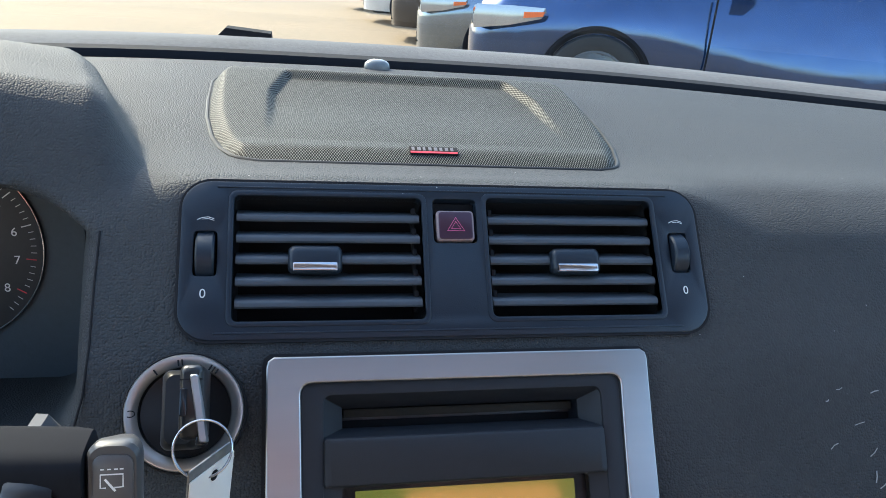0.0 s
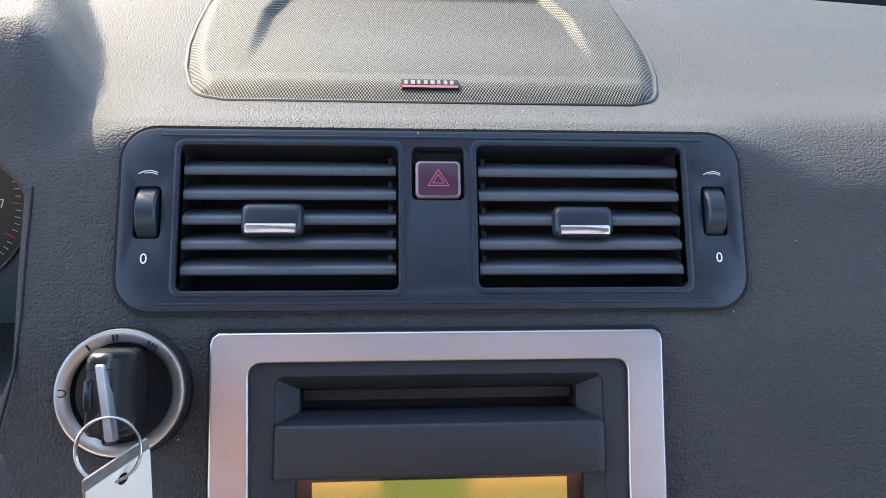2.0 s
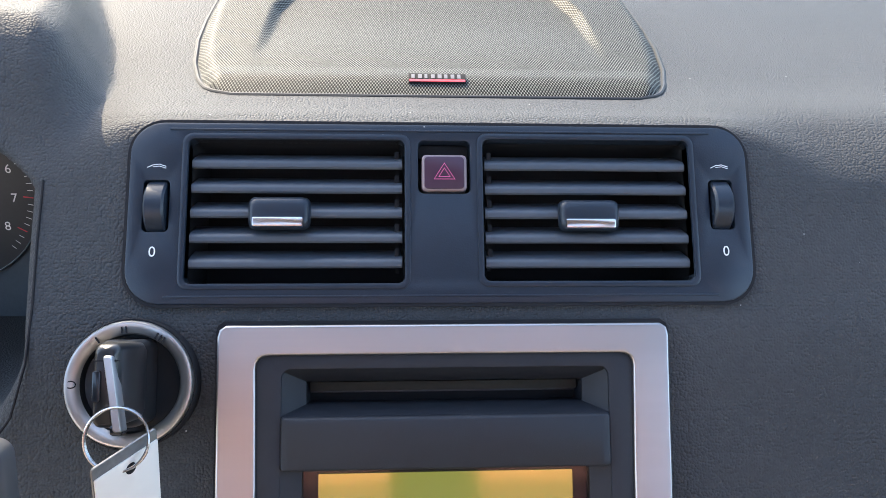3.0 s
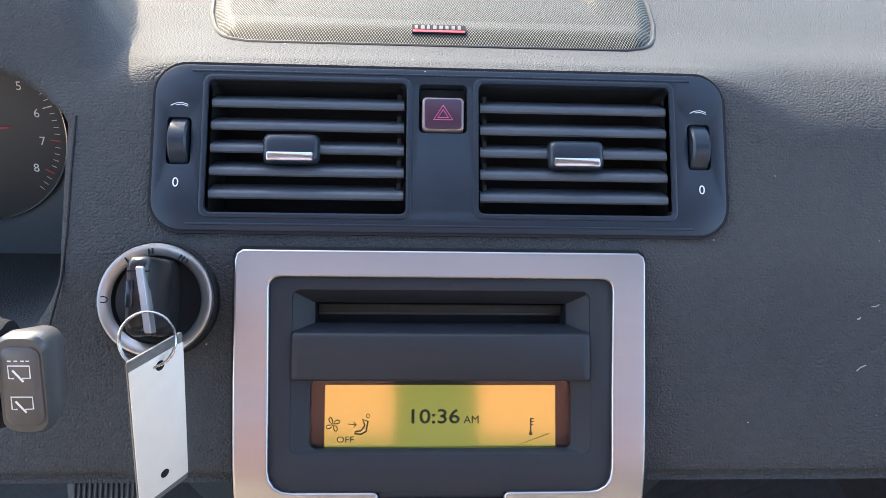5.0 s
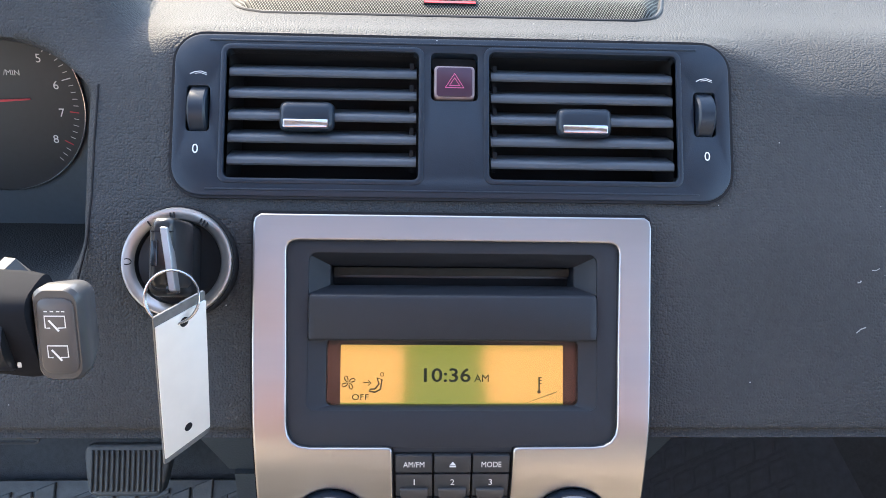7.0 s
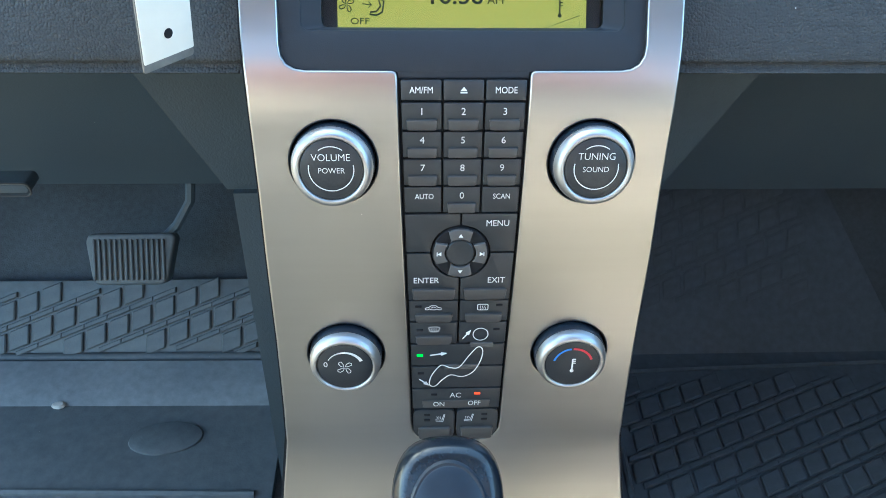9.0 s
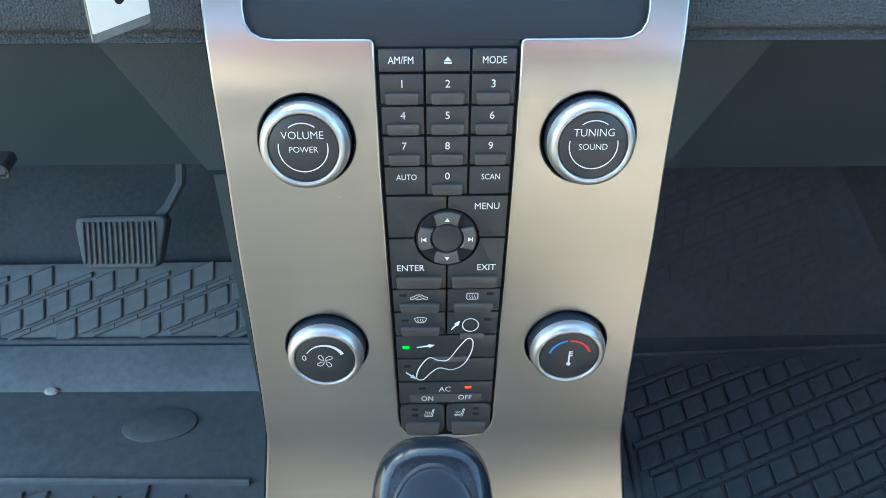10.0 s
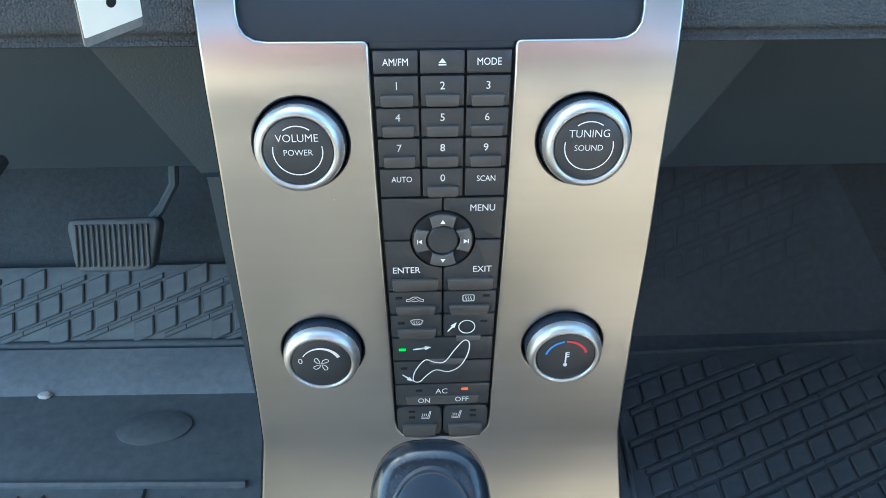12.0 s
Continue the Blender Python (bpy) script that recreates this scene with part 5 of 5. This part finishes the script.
for k in range(24):
    a = radians(62 - 4.6 * k)
    big = k % 5 == 0
    r0 = 0.0555 if big else 0.0585
    part("tick", moved(ribbon([(r0 * math.cos(a), r0 * math.sin(a)), (0.062 * math.cos(a), 0.062 * math.sin(a))], 0.0007 if big else 0.0004), DG @ Matrix.Translation((0, 0, 0.0007))), RED if 62 - 4.6 * k < -2 and big else WHITE, dial)
lettering("/MIN", 0.0055, DG @ Matrix.Translation((0.020, 0.020, 0.0009)), WHITE, dial)
part("needle", moved(slab([(-0.004, -0.001), (0.030, -0.0005), (0.030, 0.0005), (-0.004, 0.001)], 0.002, 0.003), DG @ Matrix.Rotation(radians(4), 4, "Z")), RED, dial)


# ---- wiper stalk ----
S = plane_frame((-0.1452, 0.1875, 0.8685), (0, 0.32, 0.95)) @ Matrix.Scale(0.84, 4)
stalk = thing("wiper_stalk", (-0.17, 0.20, 0.865), "black wiper stalk with a dark end switch and white symbols", "wiper stalk")
secs = [[(x, y, h) for x, y in rrect(-0.0098 + g, -0.0205 + g, 0.0100 - g, 0.0210 - g, 0.006, 5)] for h, g in ((-0.020, 0.003), (-0.006, 0.0), (0.0005, 0.0), (0.0022, 0.0012))]
# The light on the cap's rim is put into its lighter grey.
part("end_cap", moved(loft(secs), S), CAP, stalk, "satin end cap with its rim light put into the grey")
secs = [[(x, y, h) for x, y in rrect(-0.0072 + g, -0.0165 + g, 0.0078 - g, 0.0165 - g, 0.004, 5)] for h, g in ((0.001, 0.0), (0.0028, 0.0), (0.0035, 0.0008))]
sw = part("switch", moved(loft(secs), S), ROCKER, stalk, "brown-grey rocker switch")
for y in (0.0062, -0.0068):
    part("wiper_mark", moved(join(ribbon([(0.0010, y - 0.0022), (0.0042, y - 0.0020), (0.0042, y + 0.0030), (-0.0040, y + 0.0030), (-0.0040, y - 0.0022), (-0.0020, y - 0.0022)], 0.0006), ribbon([(-0.0024, y + 0.0012), (0.0014, y - 0.0036)], 0.0009)), S @ Matrix.Translation((0, 0, 0.0034))), WHITE, sw)
part("wiper_mark", moved(join(*[ribbon([(x, 0.0112), (x + 0.0014, 0.0112)], 0.0005) for x in (-0.004, -0.0015, 0.001, 0.0030)]), S @ Matrix.Translation((0, 0, 0.0034))), WHITE, sw)
secs = []
for x, y, z, r, q in ((-0.154, 0.1965, 0.8655, 0.0120, 0.0178), (-0.160, 0.1975, 0.8650, 0.0130, 0.0185), (-0.190, 0.203, 0.8635, 0.0130, 0.0180), (-0.205, 0.206, 0.863, 0.0115, 0.015), (-0.32, 0.232, 0.860, 0.009, 0.011)):
    secs.append([(x, y + a, z + c) for a, c, h in squircle(r, q, 0.0, 4.0, 32)])
part("arm", loft(secs), SEAL, stalk)
wheel_pts = []
for x in (-0.1775, -0.1762, -0.1640, -0.1627):
    k = 0.94 if x in (-0.1775, -0.1627) else 1.0
    wheel_pts.append([(x, 0.1915 + (0.0118 + (0.0004 if i % 2 else 0)) * k * math.cos(2 * math.pi * i / 60), 0.8640 + (0.0118 + (0.0004 if i % 2 else 0)) * k * math.sin(2 * math.pi * i / 60)) for i in range(60)])
part("knurled_wheel", loft(wheel_pts), FOB, stalk)
part("thumb_rest", loft([[(x, 0.212, 0.868), (x + d, 0.212, top), (x + d, 0.222, top - 0.001), (x, 0.224, 0.868)] for x, d, top in ((-0.1800, 0.001, 0.8740), (-0.1775, 0.0, 0.8790), (-0.1735, 0.0, 0.8785), (-0.1685, -0.001, 0.8715))]), CAP, stalk)
for k in range(5):
    part("scale_mark", moved(slab(rrect(-0.0008, -0.0012, 0.0008, 0.0012, 0.0003), 0, 0.0003), S @ Matrix.Translation((-0.0172 - 0.0004 * k, 0.0105 - 0.0062 * k, -0.0012))), WHITE, stalk)
part("drop_mark", moved(ribbon(rrect(-0.0011, -0.0018, 0.0011, 0.0018, 0.0008, 3), 0.0005, 0, 0.0003, True), S @ Matrix.Translation((-0.0415, -0.008, -0.0015))), WHITE, stalk)


# ---- footwell ----
pedal = thing("brake_pedal", (-0.37, 0.61, 0.30), "ribbed rubber brake pedal in the driver's footwell", "pedal")
PD = plane_frame((-0.3645, 0.6065, 0.3125), (0, 0.60, 0.80))
part("pad", moved(slab(fillet([(-0.046, -0.031), (0.042, -0.031), (0.054, 0.026), (0.050, 0.032), (-0.050, 0.031), (-0.0535, 0.022)], 0.012), -0.018, 0.0, 0.004, seg=3), PD), MAT, pedal)
rib = mesh_of(box(-0.0018, -0.025, 0, 0.0018, 0.025, 0.0035, 0.0012, 1), MAT)
for i in range(14):
    part("rib", rib, MAT, pedal, m=PD @ Matrix.Translation((-0.0425 + 0.0063 * i, 0, -0.0005)))
part("arm", tube([(-0.335, 0.632, 0.318), (-0.312, 0.640, 0.338), (-0.292, 0.650, 0.368), (-0.280, 0.69, 0.47), (-0.28, 0.72, 0.66)], 0.006, 8), UNDER, pedal)

TBF = plane_frame((0, HINGE, FLOOR + 0.004), (0, 0.7071, 0.7071))
FLF = Matrix.Translation((0, 0, FLOOR))
SLOPE = 0.40
BX, BY, PX, PU = 0.0130, 0.0135, 0.0302, 0.0400
block = mesh_of(slab(fillet([(-BX, -BY - BX * SLOPE), (BX, -BY + BX * SLOPE), (BX, BY + BX * SLOPE), (-BX, BY - BX * SLOPE)], 0.0022, 2), 0, 0.004, 0.0016, seg=1), MAT)
link = mesh_of(slab([(-PX / 2, -0.0036 - PX / 2 * SLOPE), (PX / 2, -0.0036 + PX / 2 * SLOPE), (PX / 2, 0.0036 + PX / 2 * SLOPE), (-PX / 2, 0.0036 - PX / 2 * SLOPE)], 0, 0.0042, 0.0012, seg=1), MAT)


def tread(owner, F, x0, x1, u0, u1, shift=0.0, pieces=(block, link)):
    """Slanted rows of rubber blocks with narrow bars between them, kept inside a rectangle of the mat."""
    for r in range(-16, 20):
        for c in range(-2, 18):
            x = x0 + 0.0150 + PX * c + 0.011 * (r % 2)
            u = u0 + shift + PU * r + SLOPE * (x - x0)
            if x0 + 0.013 <= x <= x1 - 0.013:
                if u0 + 0.010 <= u <= u1 - 0.010:
                    part("tread_block", pieces[0], MAT, owner, m=F @ Matrix.Translation((x, u, 0)))
                if u0 + 0.008 <= u + PU / 2 <= u1 - 0.008:
                    part("tread_bar", pieces[1], MAT, owner, m=F @ Matrix.Translation((x, u + PU / 2, 0)))


lmat = thing("driver_mat", (-0.40, 0.55, FLOOR), "worn dusty black rubber floor mat with block tread under the pedals", "floor mat")
part("base", plank([(-0.62, 0.20, FLOOR), (-0.19, 0.20, FLOOR), (-0.19, 0.602, FLOOR), (-0.62, 0.602, FLOOR)], 0.010, (0, 0, -1)), MAT, lmat)
part("toe_flap", moved(slab(rrect(-0.62, -0.004, -0.20, 0.105, 0.02), -0.012, 0.0, 0.002), TBF), MAT, lmat)
part("ridge", tube([(-0.60, 0.604, FLOOR + 0.004), (-0.21, 0.600, FLOOR + 0.004)], 0.007, 10), MAT, lmat)
part("smooth_band", loft([[(-0.585, y, z) for y, z in q] + [] for q in ([(0.526, 0.1345), (0.534, 0.1375), (0.548, 0.1415), (0.572, 0.1450), (0.592, 0.1462), (0.599, 0.1345)],)] + [[(-0.205, y, z) for y, z in q] for q in ([(0.520, 0.1345), (0.528, 0.1375), (0.542, 0.1415), (0.566, 0.1450), (0.587, 0.1462), (0.595, 0.1345)],)]), DUSTY, lmat, "dusty smooth band")
part("heel_pad", moved(slab([(0.044 * math.cos(a) + 0.006 * math.sin(a), 0.024 * math.sin(a)) for a in [2 * math.pi * i / 32 for i in range(32)]], 0, 0.003, 0.002), Matrix.Translation((-0.330, 0.474, FLOOR))), MAT, lmat)
tread(lmat, TBF, -0.60, -0.215, 0.0, 0.10, 0.01)
part("rear_ridge", tube([(-0.60, 0.408, FLOOR), (-0.21, 0.396, FLOOR)], 0.005, 8), MAT, lmat)
tread(lmat, FLF, -0.56, -0.25, 0.285, 0.390)
single("pebble", lathe([(0.0045, -0.001), (0.006, 0.002), (0.004, 0.005), (0, 0.006)], 9), PEBBLE, "small pale pebble lying on the rubber mat", "pebble", m=Matrix.Translation((-0.4767, 0.525, FLOOR + 0.001)) @ Matrix.Diagonal((1.6, 1, 1, 1)))
shaded_tread = (block.copy(), link.copy())
for me in shaded_tread:
    me.materials[0] = SHADED_MAT
rmat = thing("passenger_mat", (0.42, 0.45, FLOOR), "black rubber floor mat with slanted block tread in the passenger footwell", "floor mat")
part("base", plank([(0.20, 0.15, FLOOR), (0.66, 0.15, FLOOR), (0.66, 0.60, FLOOR), (0.20, 0.60, FLOOR)], 0.010, (0, 0, -1)), SHADED_MAT, rmat)
part("edge_ridge", tube([(0.222, 0.20, FLOOR + 0.001), (0.232, 0.50, FLOOR + 0.001), (0.250, 0.568, FLOOR + 0.001), (0.66, 0.580, FLOOR + 0.001)], 0.004, 8), SHADED_MAT, rmat)
part("toe_flap", moved(slab(fillet([(0.20, -0.02), (0.665, -0.02), (0.652, 0.028), (0.548, 0.26), (0.20, 0.26)], 0.02), -0.012, 0.0, 0.003), TBF), SHADED_MAT, rmat)
tread(rmat, FLF, 0.235, 0.645, 0.17, 0.555, pieces=shaded_tread)
tread(rmat, TBF @ Matrix.Diagonal((1, 1, 0.3, 1)), 0.22, 0.545, 0.06, 0.24, 0.02, pieces=shaded_tread)
release = thing("bonnet_release", (-0.377, 0.46, 0.527), "slim dark plastic bonnet release handle under the dashboard", "handle")
part("grip", loft([[(x, y, z) for x, z in rrect(-0.399 + g, 0.5215 + g, -0.355 - g, 0.5325 - g, 0.004)] for y, g in ((0.480, 0.0), (0.462, 0.0), (0.460, 0.0015))]), UNDER, release)
part("edge", tube([(x, 0.459, z) for x, z in rrect(-0.400, 0.5205, -0.354, 0.5335, 0.005)], 0.0011, 6, True), CAP, release, "lighter edge")


# ---- parked cars ----
def parked_car(name, paint, label, m, scale=1.0):
    """A car lying along +x with its nose at x = 0 and its near side at y = 0; built once at the origin, then moved."""
    car = thing(name, (0, 0, 0), label, "car", "cars in the parking row")
    wid = 1.82
    xs = [0.0, 0.06, 0.25, 0.6, 0.95, 1.35, 1.75, 2.2, 2.8, 3.4, 3.9, 4.25, 4.42]
    hood = [0.62, 0.80, 0.90, 0.95, 0.99, 1.03, 1.08, 1.08, 1.08, 1.08, 1.08, 1.06, 0.9]
    inset = [0.30, 0.17, 0.07, 0.025, 0.005, 0.0, 0.0, 0.0, 0.0, 0.0, 0.01, 0.06, 0.2]
    secs = []
    fine = [4.42 * i / 60 for i in range(61)]
    for x in fine:
        h, e = float(np.interp(x, xs, hood)), float(np.interp(x, xs, inset))
        e -= 0.045 * math.exp(-((x - 0.92) / 0.33) ** 2) + 0.04 * math.exp(-((x - 3.55) / 0.38) ** 2) - 0.045
        k = 0.60 + 0.09 * math.sin(2.1 * x - 0.4)
        ring = [(x, e + 0.16, 0.22), (x, e + 0.10, 0.32), (x, e + 0.045, 0.42), (x, e + 0.012, k - 0.08), (x, e, k), (x, e + 0.014, k + 0.08), (x, e + 0.045, h - 0.11), (x, e + 0.10, h - 0.03), (x, e + 0.20, h)]
        secs.append(ring + [(x, wid - p[1], p[2]) for p in ring[::-1]])
    body = loft(secs)
    part("body", body, paint, car, smooth=35)
    cab = []
    for x, h, e in ((1.45, 1.06, 0.12), (1.9, 1.34, 0.18), (2.3, 1.47, 0.22), (3.2, 1.48, 0.22), (3.8, 1.38, 0.2), (4.25, 1.08, 0.14)):
        cab.append([(x, e - 0.07, 1.04), (x, e, h - 0.03), (x, e + 0.08, h), (x, wid - e - 0.08, h), (x, wid - e, h - 0.03), (x, wid - e + 0.07, 1.04)])
    part("cabin", loft(cab), CARGLASS, car, smooth=30)
    for x in (0.92, 3.55):
        for side in (0, 1):
            yy = 0.0 if side == 0 else wid
            sg = -1 if side == 0 else 1
            R = Matrix.Translation((x, yy, 0.34)) @ Matrix.Rotation(radians(90 if side == 0 else -90), 4, "X")
            part("arch", lathe([(0.39, -0.10), (0.39, 0.012), (0.37, 0.016), (0.345, 0.002), (0.34, -0.10), (0, -0.10)], 40), SEAL, car, m=R)
            tyre = part("wheel", lathe([(0.20, -0.12), (0.30, -0.12), (0.33, -0.10), (0.335, 0.0), (0.32, 0.02), (0.27, 0.028), (0.235, 0.02), (0.23, 0.0)], 40), TYRE, car, m=R)
            rim_bm = [lathe([(0.235, 0.0), (0.235, 0.018), (0.22, 0.018), (0.215, -0.03), (0.06, -0.02), (0.05, 0.0), (0, 0.004)], 30)]
            part("rim", join(*rim_bm), PAINT_GREY, tyre, m=R)
    for side in (0, 1):
        f = (lambda y: y) if side == 0 else (lambda y: wid - y)
        lamp_secs = [[(x0, f(y0), z) for x0, y0, z in r] for r in (
            [(0.02, 0.32, 0.66), (0.02, 0.30, 0.74), (0.03, 0.30, 0.78), (0.03, 0.33, 0.70)],
            [(0.06, 0.10, 0.64), (0.05, 0.085, 0.72), (0.07, 0.10, 0.80), (0.10, 0.14, 0.72)],
            [(0.30, 0.035, 0.68), (0.30, 0.030, 0.74), (0.32, 0.040, 0.81), (0.34, 0.08, 0.75)],
            [(0.52, 0.022, 0.74), (0.52, 0.020, 0.77), (0.54, 0.025, 0.81), (0.55, 0.05, 0.78)])]
        lamp = part("headlight", loft(lamp_secs), LAMP, car, "clear headlight")
        part("indicator_lens", loft([[(x, f(y), z) for x, y, z in r] for r in ([(0.40, 0.022, 0.735), (0.40, 0.018, 0.775), (0.41, 0.03, 0.775)], [(0.53, 0.016, 0.755), (0.53, 0.013, 0.785), (0.54, 0.03, 0.785)])]), AMBER, lamp, "amber side lens")
        part("door_line", box(1.62, f(0.004) - 0.004, 0.36, 1.632, f(0.004) + 0.004, 1.0), SEAL, car)
        part("mirror", loft([[(x, f(-0.02 - d), z) for x, d, z in r] for r in ([(1.75, 0, 1.02), (1.78, 0.16, 1.02), (1.78, 0.16, 1.14), (1.75, 0, 1.14)], [(1.90, 0, 1.02), (1.88, 0.16, 1.02), (1.88, 0.16, 1.14), (1.90, 0, 1.14)])]), paint, car)
    part("front_grille", loft([[(x, y, z) for y in (0.55,)] + [(x, wid - 0.55, z), (x, wid - 0.55, z + 0.14), (x, 0.55, z + 0.14)] for x, z in ((-0.012, 0.52), (0.03, 0.52))]), CHROME, car, "bright front grille")
    part("bumper_grille", box(-0.01, 0.45, 0.30, 0.05, wid - 0.45, 0.42, 0.01), SEAL, car)
    car.matrix_basis = m
    return car


def park(x, y, turn):
    return Matrix.Translation((x, y, GROUND_Z)) @ Matrix.Rotation(radians(turn), 4, "Z")


parked_car("parked_car", PAINT_BLUE, "glossy dark blue car parked in the sun", park(1.16, 5.6, -20) @ Matrix.Scale(1.1, 4))
parked_car("parked_car", PAINT_GREY, "grey car parked in a row in the sun", park(1.16, 8.0, -14))
parked_car("parked_car", PAINT_DARK, "dark car parked in a row in the sun", park(1.26, 11.0, -12))
parked_car("parked_car", PAINT_WHITE, "white car parked far along the row", park(1.12, 14.2, -12))
parked_car("parked_car", PAINT_DARK, "dark car parked far along the row", park(0.98, 17.4, -12))
